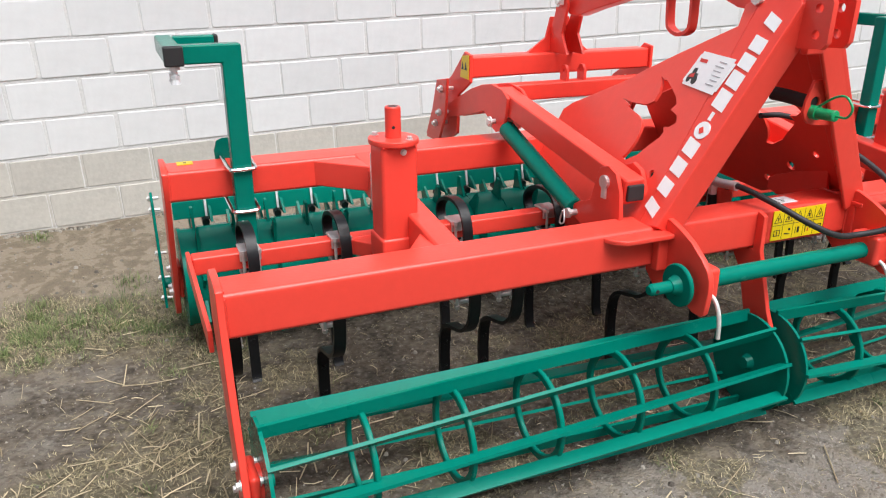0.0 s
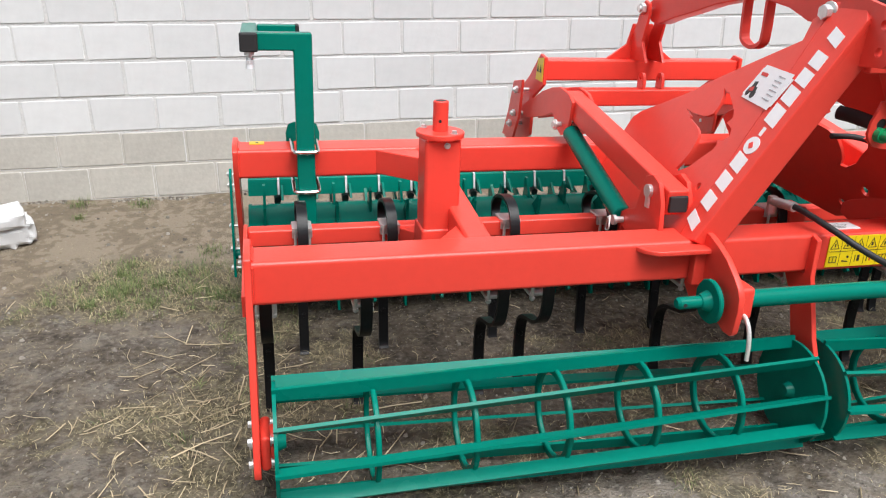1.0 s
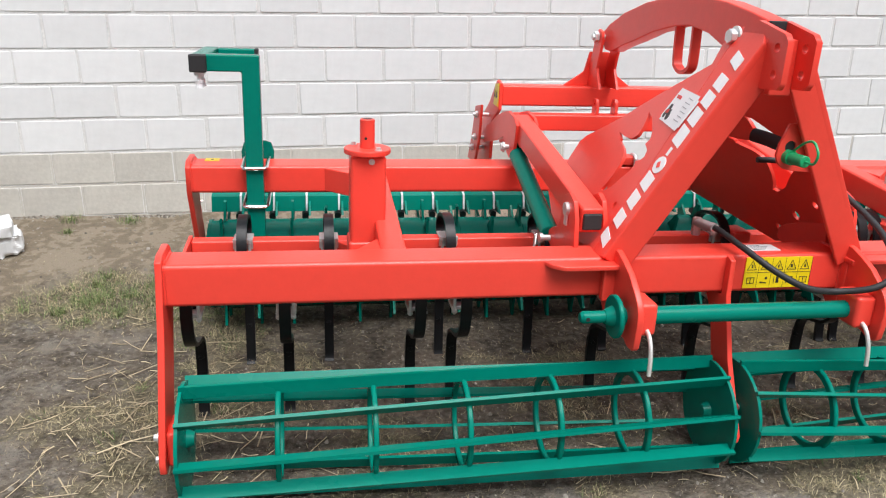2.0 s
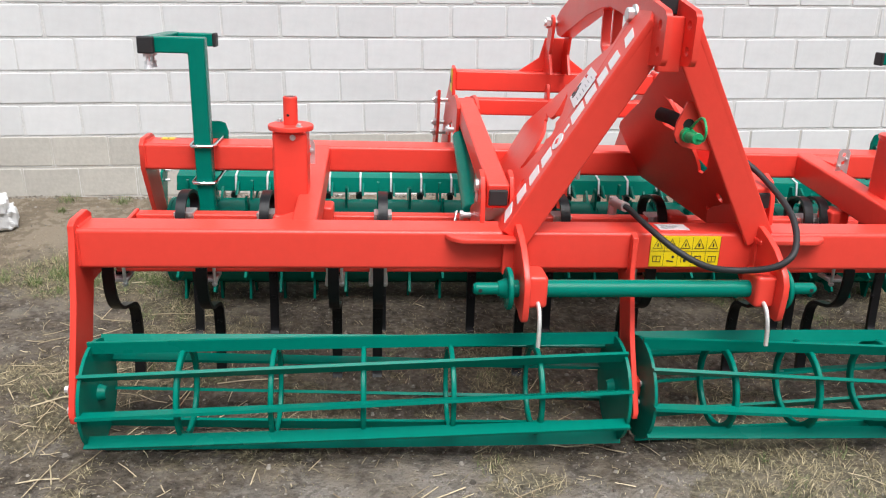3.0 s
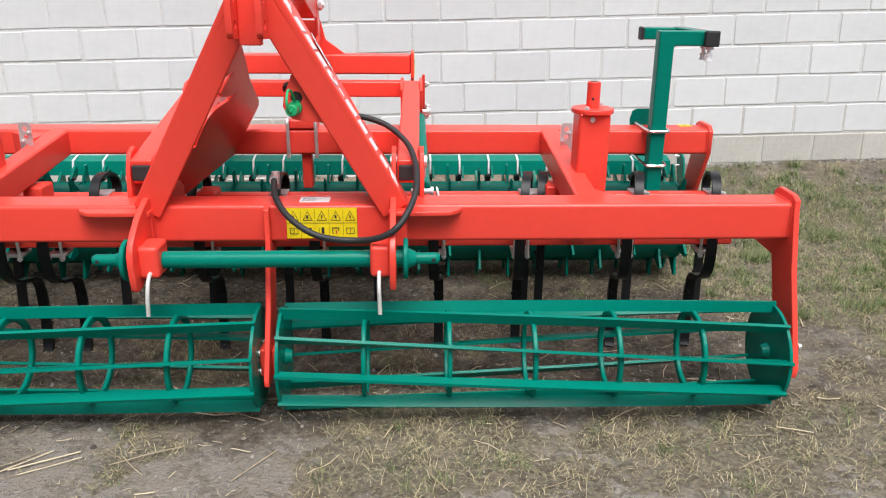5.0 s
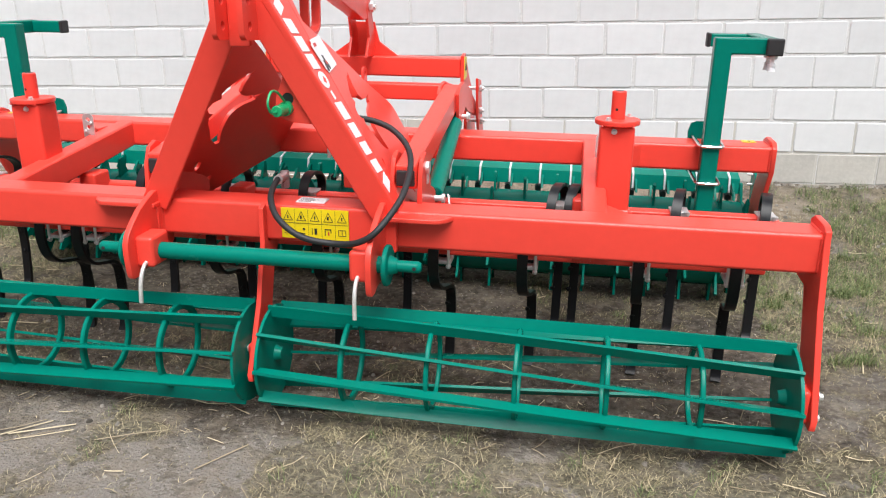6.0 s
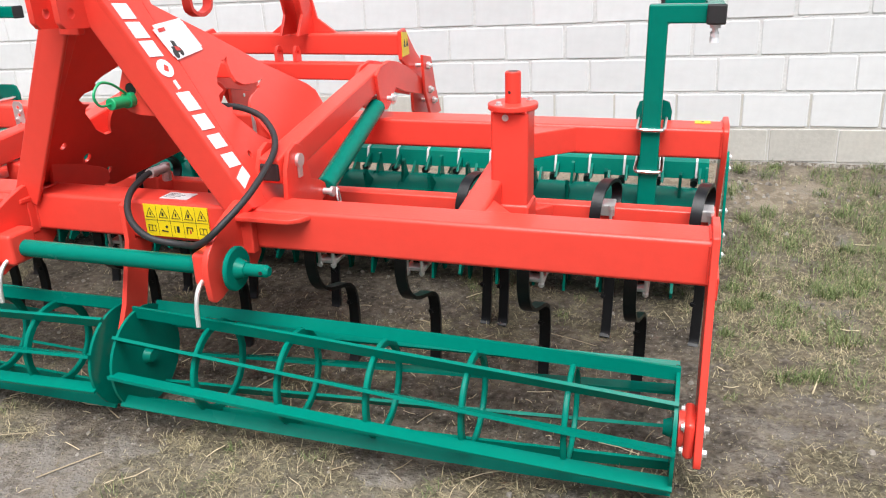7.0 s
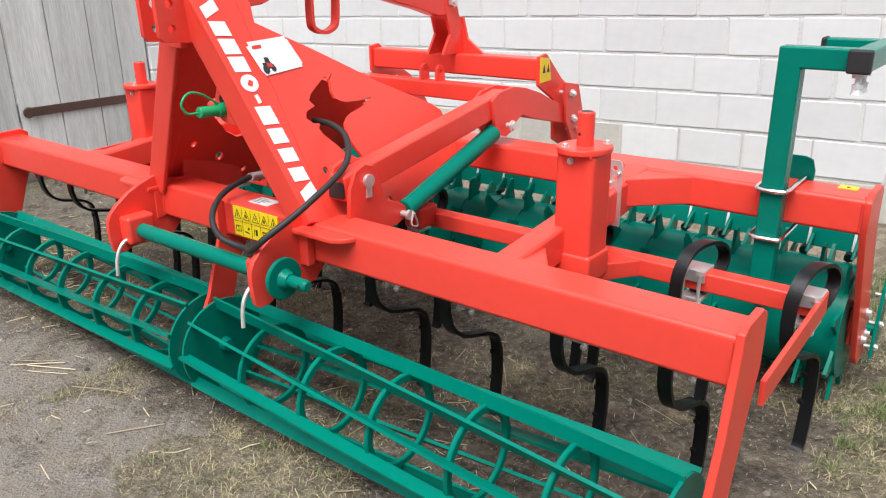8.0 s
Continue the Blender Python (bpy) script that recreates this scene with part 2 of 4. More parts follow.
def smooth_path(points, steps=6):
    """Points along a curve through the given ones."""
    p = [Vector(q) for q in points]
    p = [2 * p[0] - p[1]] + p + [2 * p[-1] - p[-2]]
    out = []
    for i in range(1, len(p) - 2):
        for s in range(steps):
            t = s / steps
            out.append(0.5 * (2 * p[i] + (p[i + 1] - p[i - 1]) * t + (2 * p[i - 1] - 5 * p[i] + 4 * p[i + 1] - p[i + 2]) * t * t
                              + (3 * p[i] - p[i - 1] - 3 * p[i + 1] + p[i + 2]) * t ** 3))
    return out + [p[-2]]


def sweep(points, section, up=(1, 0, 0), closed=False):
    """Draws a section (a, b points; a along up, b across it) along the points."""
    up = Vector(up)
    bm = bmesh.new()
    k = len(points)
    rings = []
    for i, q in enumerate(points):
        d = (points[(i + 1) % k] - points[i - 1]) if closed else (points[min(i + 1, k - 1)] - points[max(i - 1, 0)])
        d.normalize()
        n = d.cross(up).normalized()
        u = n.cross(d)
        rings.append([bm.verts.new(q + u * a + n * c) for a, c in section])
    m = len(section)
    for i in range(k if closed else k - 1):
        r0, r1 = rings[i], rings[(i + 1) % k]
        for j in range(m):
            bm.faces.new((r0[j], r0[(j + 1) % m], r1[(j + 1) % m], r1[j]))
    if not closed:
        bm.faces.new(rings[0])
        bm.faces.new(rings[-1])
    bmesh.ops.recalc_face_normals(bm, faces=bm.faces)
    return bm


def round_section(r, k=10):
    return circle(0, 0, r, k)


def flat_section(w, t):
    return [(-w / 2, -t / 2), (w / 2, -t / 2), (w / 2, t / 2), (-w / 2, t / 2)]


def hexbolt(at, axis, r, h, mat, parent, name="bolt", label=""):
    """A hexagon head on a washer, pointing along axis."""
    at, axis = Vector(at), Vector(axis).normalized()
    bm = rod(at, at + axis * h * 0.25, r * 1.35, 14)
    head = rod(at + axis * h * 0.25, at + axis * h, r, 6, b=r * 0.1)
    me = bpy.data.meshes.new("head")
    head.to_mesh(me)
    head.free()
    bm.from_mesh(me)
    bpy.data.meshes.remove(me)
    return part(name, bm, mat, parent, label)


def joined(*bms):
    out = bmesh.new()
    for q in bms:
        me = bpy.data.meshes.new("piece")
        q.to_mesh(me)
        q.free()
        out.from_mesh(me)
        bpy.data.meshes.remove(me)
    return out


# ---- the ground, one sheet ----
WALL_Y, WALL_TILT = 2.286, 1.6


def ground_z(x, y):
    rise = min(max((y - 1.15) / 1.1, 0), 1)
    rise = rise * rise * (3 - 2 * rise)
    z = rise * (0.152 + 0.018 * max(min(x, 4), -4) + 0.012 * max(min(x, 4), 0))
    z += (0.015 + 0.003 * max(min(x, 4), -4)) * max(0.0, min(1.0, (y - 2.12) / 0.14))
    near = 1.0 if -6 < x < 6 and -4 < y < 3 else 0.25
    return z + near * (0.016 * noise.noise((x * 1.1, y * 1.1, 0.3)) + 0.008 * noise.noise((x * 4, y * 4, 1.7)) + 0.005 * noise.noise((x * 13, y * 13, 4.1))) - 0.006


def fade(a, b, v):
    return max(0.0, min(1.0, (v - a) / (b - a)))


def spot(x, y, cx, cy, rx, ry):
    return math.exp(-((x - cx) / rx) ** 2 - ((y - cy) / ry) ** 2)


def turf_at(x, y):
    """How grassy the place is, 0 bare to 1 closed turf."""
    d = 0.28 + 0.50 * noise.noise((x * 1.7 + 5, y * 1.7, 2.0)) + 0.55 * noise.noise((x * 4.3, y * 4.3, 7.0)) + 0.40 * noise.noise((x * 12, y * 12, 3.0))
    d += 0.20 * fade(1.35, 1.75, x) * fade(6.0, 3.0, x)
    d += 1.0 * spot(x, y, -1.92, 1.36, 0.42, 0.24) + 0.45 * spot(x, y, -1.62, 0.95, 0.25, 0.4)
    d += 0.75 * spot(x, y, 0.50, -0.36, 0.42, 0.20) + 0.55 * spot(x, y, -0.40, -0.40, 0.12, 0.30) + 0.4 * spot(x, y, 1.25, -0.35, 0.5, 0.25)
    d += 0.35 * spot(x, y, -1.72, 0.10, 0.30, 0.40) + 0.35 * spot(x, y, 2.2, 1.2, 0.7, 0.7) + 0.45 * spot(x, y, 2.5, 1.75, 0.6, 0.4)
    d -= 0.8 * spot(x, y, -2.02, 0.88, 0.26, 0.13) + 0.6 * spot(x, y, -2.15, 0.55, 0.25, 0.18) + 0.5 * spot(x, y, -1.95, 0.15, 0.2, 0.12)
    d -= 0.8 * spot(x, y, -0.02, -0.40, 0.16, 0.28) + 0.6 * spot(x, y, -0.85, -0.45, 0.32, 0.22) + 0.5 * spot(x, y, 0.35, -0.95, 0.8, 0.3)
    d -= 0.5 * spot(x, y, 2.10, 0.98, 0.12, 0.14) + 0.3 * spot(x, y, 1.9, 0.25, 0.25, 0.2)
    if -1.5 < x < 1.5 and 0.1 < y < 1.1:
        d -= 0.04
    return max(0.0, min(1.0, d * (1 - 0.9 * sandy_at(x, y))))


def sandy_at(x, y):
    """Loose sand along the wall's foot."""
    right = fade(1.1, 1.8, x)
    edge = 1.52 + 0.22 * noise.noise((x * 2, y * 2, 5.0)) + 0.42 * right - 0.16 * fade(-1.9, -2.3, x)
    foot = fade(edge, edge + 0.22, y) * (0.85 + 0.4 * noise.noise((x * 3, y * 3, 8.0))) * (1 - 0.8 * right)
    return min(1.0, max(0.0, foot) + 0.9 * spot(x, y, 1.88, 1.92, 0.20, 0.12))


def dusty_lit_at(x, y):
    """Dry pale crust on the trodden soil before the machine and beside it; partly paints in the contrast with the shade
    beneath.
    """
    wave = noise.noise((x * 1.3, y * 1.3, 6.0))
    front = fade(-0.14, -0.46, y + 0.10 * noise.noise((x * 3, y * 3, 6.0))) * fade(-1.6, -0.9, x + 0.3 * wave)
    aside = 0.20 * fade(-1.5, -1.8, x + 0.2 * wave) + 0.25 * fade(1.55, 1.9, x + 0.2 * wave)
    return max(0.0, min(1.0, max(front, aside) * (0.85 + 0.5 * noise.noise((x * 5, y * 5, 1.0)))))


def ground():
    fine_x = list(np.arange(-3.6, 3.61, 0.035))
    fine_y = list(np.arange(-2.8, 2.41, 0.035))

    def spread(v):
        step, lo, hi, left, right = 0.06, v[0], v[-1], [], []
        while hi < 900:
            lo, hi = lo - step, hi + step
            left.append(lo)
            right.append(hi)
            step *= 1.35
        return left[::-1] + v + right

    xs, ys = spread(fine_x), spread(fine_y)
    w = len(xs)
    verts = [(x, y, ground_z(x, y)) for y in ys for x in xs]
    faces = [(j * w + i, j * w + i + 1, (j + 1) * w + i + 1, (j + 1) * w + i) for j in range(len(ys) - 1) for i in range(w - 1)]
    me = bpy.data.meshes.new("ground")
    me.from_pydata(verts, [], faces)
    me.materials.append(SOIL)
    # the patches fade into an even mean towards the coarse outer cells
    inner = [min(fade(3.6, 2.9, abs(x)), fade(-2.75, -2.0, y), fade(2.6, 2.4, y)) for x, y, z in verts]
    for name, fn, mean in (("turf", turf_at, 0.36), ("sandy", sandy_at, 0.0), ("dusty", dusty_lit_at, 0.4)):
        me.attributes.new(name, "FLOAT", "POINT").data.foreach_set("value", [mean + k * (fn(x, y) - mean) if k else mean for (x, y, z), k in zip(verts, inner)])
    me.polygons.foreach_set("use_smooth", [True] * len(me.polygons))
    tagged(new("ground", me), "bare trodden brown soil with dry grass and straw", "ground", kind="structure")


ground()

# ---- the cultivator ----
machine = tagged(new("cultivator"), "new red and green seedbed cultivator standing on trodden soil", "farm implement")

# front beam and its plates
FB = (0.0, 0.12, 0.505, 0.62)
part("front_beam", box(-1.585, 1.585, *FB, 0.012, 3), RED, machine, "red painted box-section front beam")
END = [(-0.014, 0.60), (-0.012, 0.632), (0.012, 0.645), (0.10, 0.648), (0.128, 0.632), (0.128, 0.51), (0.085, 0.42), (-0.02, 0.135), (-0.035, 0.105), (-0.15, 0.105), (-0.158, 0.14), (-0.055, 0.42)]
for s in (-1, 1):
    end = part("end_plate", plate(END, 0.018, yz(s * 1.582), b=0.003), RED, machine, "red steel end plate carrying the roller")
    bearing = part("bearing_block", joined(box(s * 1.573 - 0.0 if s < 0 else 1.548, -1.548 if s < 0 else 1.573, -0.135, -0.03, 0.115, 0.215, 0.01), rod((s * 1.573, -0.08, 0.165), (s * 1.535, -0.08, 0.165), 0.045)), RED, end, "dark red bearing block")
    for y, z in ((-0.125, 0.135), (-0.125, 0.2), (-0.045, 0.135), (-0.045, 0.2)):
        hexbolt((s * 1.591, y, z), (s, 0, 0), 0.010, 0.012, ZINC, end)
        hexbolt((s * 1.548, y, z), (-s, 0, 0), 0.009, 0.008, ZINC, bearing, "nut")
MID = [(0.0, 0.622), (-0.028, 0.612), (-0.03, 0.505), (-0.09, 0.33), (-0.19, 0.14), (-0.185, 0.115), (-0.06, 0.115), (-0.03, 0.2), (0.04, 0.42), (0.10, 0.50), (0.0, 0.502)]
middle = part("middle_plate", plate(MID, 0.016, yz(-0.015), b=0.003), RED, machine, "red steel centre plate between the rollers")
for s in (-1, 1):
    x = -0.015 + s * 0.0085
    part("bearing_block", joined(box(min(x, x + s * 0.018), max(x, x + s * 0.018), -0.13, -0.035, 0.12, 0.21, 0.006), rod((x, -0.08, 0.165), (x + s * 0.03, -0.08, 0.165), 0.035)), RED, middle)
    for y, z in ((-0.12, 0.135), (-0.12, 0.195), (-0.045, 0.135), (-0.045, 0.195)):
        hexbolt((x + s * 0.0182, y, z), (s, 0, 0), 0.008, 0.006, ZINC, middle)


def part_ring(x, cy, cz, roller):
    """A flat ring with rounded edges inside the cage."""
    bm, rows = bmesh.new(), []
    for i in range(32):
        a = 2 * math.pi * i / 32
        rows.append([bm.verts.new((x + dx, cy + r * math.cos(a), cz + r * math.sin(a))) for r, dx in ((0.112, -0.004), (0.115, -0.007), (0.133, -0.007), (0.136, -0.004), (0.136, 0.004), (0.133, 0.007), (0.115, 0.007), (0.112, 0.004))])
    for i in range(32):
        r0, r1 = rows[i], rows[(i + 1) % 32]
        for j in range(8):
            bm.faces.new((r0[j], r0[(j + 1) % 8], r1[(j + 1) % 8], r1[j]))
    bmesh.ops.recalc_face_normals(bm, faces=bm.faces)
    part("ring", bm, GREEN, roller, smooth=True)


def front_roller(x0, x1, a0, a1):
    """A cage roller between x0 and x1; its bars wind from angle a0 to a1."""
    cy, cz, R, n = -0.08, 0.165, 0.165, 9
    roller = part("front_roller", rod((x0 + 0.008, cy, cz), (x0 + 0.03, cy, cz), 0.026, 20, 0.018), GREEN, machine, "green cage roller of twisted flat bars", True)
    part("hub", rod((x1 - 0.008, cy, cz), (x1 - 0.03, cy, cz), 0.026, 20, 0.018), GREEN, roller, smooth=True)
    for x in (x0 + 0.005, x1 - 0.005):
        part("end_disc", plate(circle(0, 0, R - 0.012, 40), 0.009, yz(x) @ Matrix.Translation((cy, cz, 0))), GREEN, roller)
    for i in range(n):
        bm, rows = bmesh.new(), []
        for k in range(13):
            f = k / 12
            a = radians(a0 + (a1 - a0) * f + 360 / n * i)
            x = x0 + (x1 - x0) * f
            rad, tan = Vector((0, -math.cos(a), math.sin(a))), Vector((0, math.sin(a), math.cos(a)))
            c = Vector((x, cy, cz))
            rows.append([bm.verts.new(c + rad * r + tan * t) for r, t in ((0.130, -0.0045), (R, -0.0045), (R, 0.0045), (0.130, 0.0045))])
        for r0, r1 in zip(rows, rows[1:]):
            for j in range(4):
                bm.faces.new((r0[j], r0[(j + 1) % 4], r1[(j + 1) % 4], r1[j]))
        bm.faces.new(rows[0])
        bm.faces.new(rows[-1])
        bmesh.ops.recalc_face_normals(bm, faces=bm.faces)
        part("bar", bm, GREEN, roller)
    for i in range(5):
        x = x0 + (x1 - x0) * (i + 1) / 6
        part_ring(x, cy, cz, roller)
    return roller


front_roller(-1.54, -0.045, 43, 63)
front_roller(0.018, 1.53, 45, 12)

# lower hitch: cheek plates, bushes, cross bar and locking pins
HITCH = [(0.06, 0.622), (0.0, 0.65), (-0.03, 0.647), (-0.075, 0.632), (-0.12, 0.612), (-0.165, 0.58), (-0.19, 0.557), (-0.203, 0.532), (-0.205, 0.5), (-0.201, 0.46), (-0.197, 0.432), (-0.185, 0.42), (-0.155, 0.42), (-0.13, 0.43), (-0.07, 0.43), (0.02, 0.435), (0.06, 0.47)]
for s in (-1, 1):
    cheek = part("hitch_plate", plate(HITCH, 0.018, yz(s * 0.359), b=0.003), RED, machine, "red hitch cheek plate")
    part("bush", box(*sorted((s * 0.294, s * 0.353)), -0.168, -0.07, 0.452, 0.545, 0.012, 3), RED, cheek)
    part("gusset", plate([(s * 0.565, 0.0), (s * 0.345, 0.0), (s * 0.345, -0.052), (s * 0.52, -0.052), (s * 0.55, -0.03)], 0.014, xy(0.606), b=0.003), RED, machine)
    part("cheek_weld", box(*sorted((s * 0.346, s * 0.40)), -0.03, -0.002, 0.5, 0.6, 0.004), RED, cheek)
    p = smooth_path([(s * 0.320, -0.150, 0.474), (s * 0.320, -0.180, 0.463), (s * 0.320, -0.199, 0.440), (s * 0.321, -0.210, 0.405), (s * 0.322, -0.214, 0.36)], 5)
    part("locking_pin", sweep(p, round_section(0.0060)), PIN, machine, "pale bent steel locking pin", True)
bar = part("hitch_bar", rod((-0.40, -0.118, 0.493), (0.40, -0.118, 0.493), 0.025, 24), GREEN, machine, "green round hitch cross bar", True)
for s in (-1, 1):
    part("stop_disc", joined(rod((s * 0.388, -0.118, 0.493), (s * 0.402, -0.118, 0.493), 0.060, 28, b=0.003), rod((s * 0.402, -0.118, 0.493), (s * 0.425, -0.118, 0.493), 0.03, 20, 0.02)), GREEN, bar, smooth=True)
    pin = part("hitch_pin", joined(rod((s * 0.42, -0.118, 0.493), (s * 0.485, -0.118, 0.493), 0.017, 20), rod((s * 0.485, -0.118, 0.493), (s * 0.493, -0.118, 0.493), 0.017, 20, 0.012)), GREEN, bar, smooth=True)
    # black plug paints the hole's dark inside; the pin is solid
    part("cotter_hole", rod((s * 0.475, -0.1362, 0.493), (s * 0.475, -0.118, 0.493), 0.0055, 10), INK_AND_BORE, pin)

# longitudinal beams, rear beam, side plates
REAR = (0.845, 0.985, 0.595, 0.695)
part("rear_beam", box(-1.630, 1.630, *REAR, 0.012, 3), RED, machine, "red painted box-section rear beam")
REND = [(0.835, 0.60), (0.835, 0.69), (0.86, 0.712), (0.96, 0.715), (0.995, 0.70), (1.0, 0.60), (1.06, 0.45), (1.215, 0.14), (1.20, 0.10), (1.10, 0.10), (1.06, 0.14), (0.93, 0.42)]
for s in (-1, 1):
    rend = part("end_plate", plate(REND, 0.018, yz(s * 1.627), b=0.003), RED, machine, "red steel rear end plate")
    part("bearing_block", joined(box(*sorted((s * 1.617, s * 1.602)), 1.05, 1.15, 0.18, 0.3, 0.006), rod((s * 1.612, 1.10, 0.24), (s * 1.600, 1.10, 0.24), 0.045)), RED, rend, "dark red bearing block")
    for y, z in ((1.1, 0.19), (1.15, 0.19), (1.1, 0.28)):
        hexbolt((s * 1.637, y, z), (s, 0, 0), 0.011, 0.014, ZINC, rend)
    side = part("longitudinal_beam", beam((s * 0.97, 0.095, 0.5628), (s * 0.97, 0.88, 0.6483), 0.075, 0.1, b=0.01), RED, machine, "red sloping side beam")
    part("front_gusset", plate([(s * 1.0, 0.118), (s * 1.09, 0.118), (s * 1.0, 0.25)], 0.085, xy(0.568), b=0.004), RED, side)
    part("rear_gusset", plate([(s * 1.0, 0.85), (s * 1.155, 0.85), (s * 1.0, 0.70)], 0.085, xy(0.645), b=0.004), RED, side)
    # jack post
    px = s * 1.028
    post = part("depth_post", box(px - 0.054, px + 0.054, 0.331, 0.439, 0.40, 0.838, 0.012, 3), RED, machine, "red square depth post with a round lug on top")
    oct_ = [(px + 0.071 * math.cos(a), 0.385 + 0.079 * math.sin(a)) for a in (2 * math.pi * (k + 0.5) / 24 for k in range(24))]
    part("cap_plate", plate(oct_, 0.016, xy(0.845), b=0.003), RED, post)
    part("lower_sleeve", box(px - 0.06, px + 0.06, 0.325, 0.445, 0.49, 0.57, 0.01), RED, post)
    pipe = part("lug", rod((px, 0.385, 0.85), (px, 0.385, 0.94), 0.0225, 20, b=0.003), RED, post, smooth=True)
    # black discs stand for the shade in bore and cross hole; nothing is drilled
    part("lug_bore", rod((px, 0.385, 0.9402), (px, 0.385, 0.936), 0.0155, 18), INK_AND_BORE, pipe)
    part("lug_hole", rod((px - 0.006, 0.3628, 0.884), (px, 0.38, 0.884), 0.0045, 10), INK_AND_BORE, pipe)
    hexbolt((px - s * 0.03, 0.335, 0.853), (0, 0, 1), 0.008, 0.01, ZINC, post)
    hexbolt((px - s * 0.01, 0.330, 0.82), (0, -1, 0), 0.007, 0.008, ZINC, post, "nut")
    hexbolt((px + s * 0.04, 0.43, 0.853), (0, 0, 1), 0.008, 0.01, ZINC, post)
    sx = s * 0.996
    part("perforated_strip", plate([(sx - 0.023, 0.56), (sx + 0.023, 0.56), (sx + 0.023, 0.745), (sx + 0.014, 0.758), (sx - 0.014, 0.758), (sx - 0.023, 0.745)], 0.005, xz(0.640), [circle(sx, z, 0.008, 8) for z in (0.60, 0.635, 0.67, 0.705, 0.735)]), ZINC, machine, "galvanised perforated depth strip")
    for dx, z in ((-0.013, 0.69), (0.012, 0.72)):
        hexbolt((sx + dx, 0.637, z), (0, -1, 0), 0.006, 0.007, ZINC, machine)

# tine bars and spring tines
BAR1, BAR2 = (0.25, 0.442), (0.61, 0.47)
part("tine_bar", box(-1.555, 1.50, 0.222, 0.278, 0.414, 0.47, 0.007), RED, machine, "red square front tine bar")
part("tine_bar", box(-1.593, 1.593, 0.582, 0.638, 0.442, 0.498, 0.007), RED, machine, "red square second tine bar")
for s in (-1, 1):
    part("side_strip", beam((s * 1.600, 0.13, 0.446), (s * 1.600, 0.64, 0.472), 0.012, 0.062, b=0.002), RED, machine, "red flat side strip")
    for x in (0.94, 0.33):
        part("bar_bracket", box(s * x - 0.035, s * x + 0.035, 0.50, 0.60, 0.455, 0.53 if x < 0.5 else 0.55, 0.01), RED, machine)
        part("bar_bracket", box(s * x - 0.03, s * x + 0.03, 0.121, 0.225, 0.455, 0.56, 0.006), RED, machine)
    part("post_bracket", plate([(s * 1.0, 0.43), (s * 1.12, 0.585), (s * 1.12, 0.635), (s * 0.98, 0.635), (s * 0.98, 0.43)], 0.05, xy(0.468), b=0.004), RED, machine)

TINE = [(-0.01, -0.036), (0.05, -0.036), (0.10, -0.022), (0.132, 0.015), (0.128, 0.062), (0.085, 0.103), (0.02, 0.122), (-0.05, 0.115), (-0.100, 0.078), (-0.125, 0.02), (-0.126, -0.045), (-0.106, -0.098), (-0.064, -0.132), (-0.008, -0.148), (0.046, -0.162), (0.084, -0.192), (0.096, -0.240)]
ROW1 = (-1.546, -1.277, -0.887, -0.751, -0.262, 0.102, 0.497, 0.777, 1.127, 1.408)
ROW2 = (-1.425, -1.143, -0.733, -0.385, -0.081, 0.276, 0.852, 0.914, 1.278, 1.570)


def spring_tine(x, yb, zb, drop, loop, deep, yaw):
    """loop and deep: how tall and how far forward the coil over the bar is; yaw: how far it is knocked round."""
    pts = [Vector((x + yaw * y, yb + (y * deep if y < 0 else y), zb + (z * loop if z > 0 else z))) for y, z in TINE]
    tine = part("spring_tine", sweep(smooth_path(pts, 4), flat_section(0.033, 0.011)), BLACK, machine, "black curved spring-steel tine", True)
    tip = [Vector((x + yaw * y, yb + y, zb + z)) for y, z in ((0.095, -0.225), (0.098, -0.30), (0.085, -drop + 0.03), (0.07, -drop))]
    part("share", sweep(smooth_path(tip, 3), flat_section(0.033, 0.015)), BLACK, tine, smooth=True)
    part("clamp", joined(box(x - 0.032, x + 0.032, yb - 0.036, yb + 0.032, zb + 0.0285, zb + 0.037, 0.003), box(x - 0.032, x + 0.032, yb - 0.040, yb - 0.0305, zb + 0.002, zb + 0.036, 0.002)), ZINC, tine, "zinc-plated clamp")
    part("clamp_plate", box(x - 0.03, x + 0.03, yb - 0.045, yb + 0.025, zb - 0.055, zb - 0.0425, 0.003), ZINC, tine)
    for dx in (-0.022, 0.022):
        part("clamp_bolt", joined(rod((x + dx, yb - 0.048, zb + 0.03), (x + dx, yb - 0.048, zb - 0.066), 0.005, 10), rod((x + dx, yb - 0.048, zb + 0.028), (x + dx, yb - 0.048, zb + 0.040), 0.011, 6), rod((x + dx, yb - 0.048, zb - 0.055), (x + dx, yb - 0.048, zb - 0.062), 0.009, 6)), ZINC, tine)
    for dz in (0.245, 0.33):
        hexbolt((x, yb + 0.088, zb - dz), (0, -1, 0), 0.007, 0.006, BLACK, tine, "share_bolt")


for x in ROW1:
    spring_tine(x, *BAR1, 0.452, 0.62, 0.94, 0.12 if x > 0.4 else 0.0)
for x in ROW2:
    spring_tine(x, *BAR2, 0.478, 0.80, 0.76, 0.18 if x > 0.4 else 0.0)

# rear toothed packer and its scraper beam
RY, RZ, DRUM = 1.10, 0.24, 0.176
packer = part("rear_packer", rod((-1.598, RY, RZ), (1.598, RY, RZ), DRUM, 40), GREEN, machine, "green drum packer with rings of welded teeth", True)


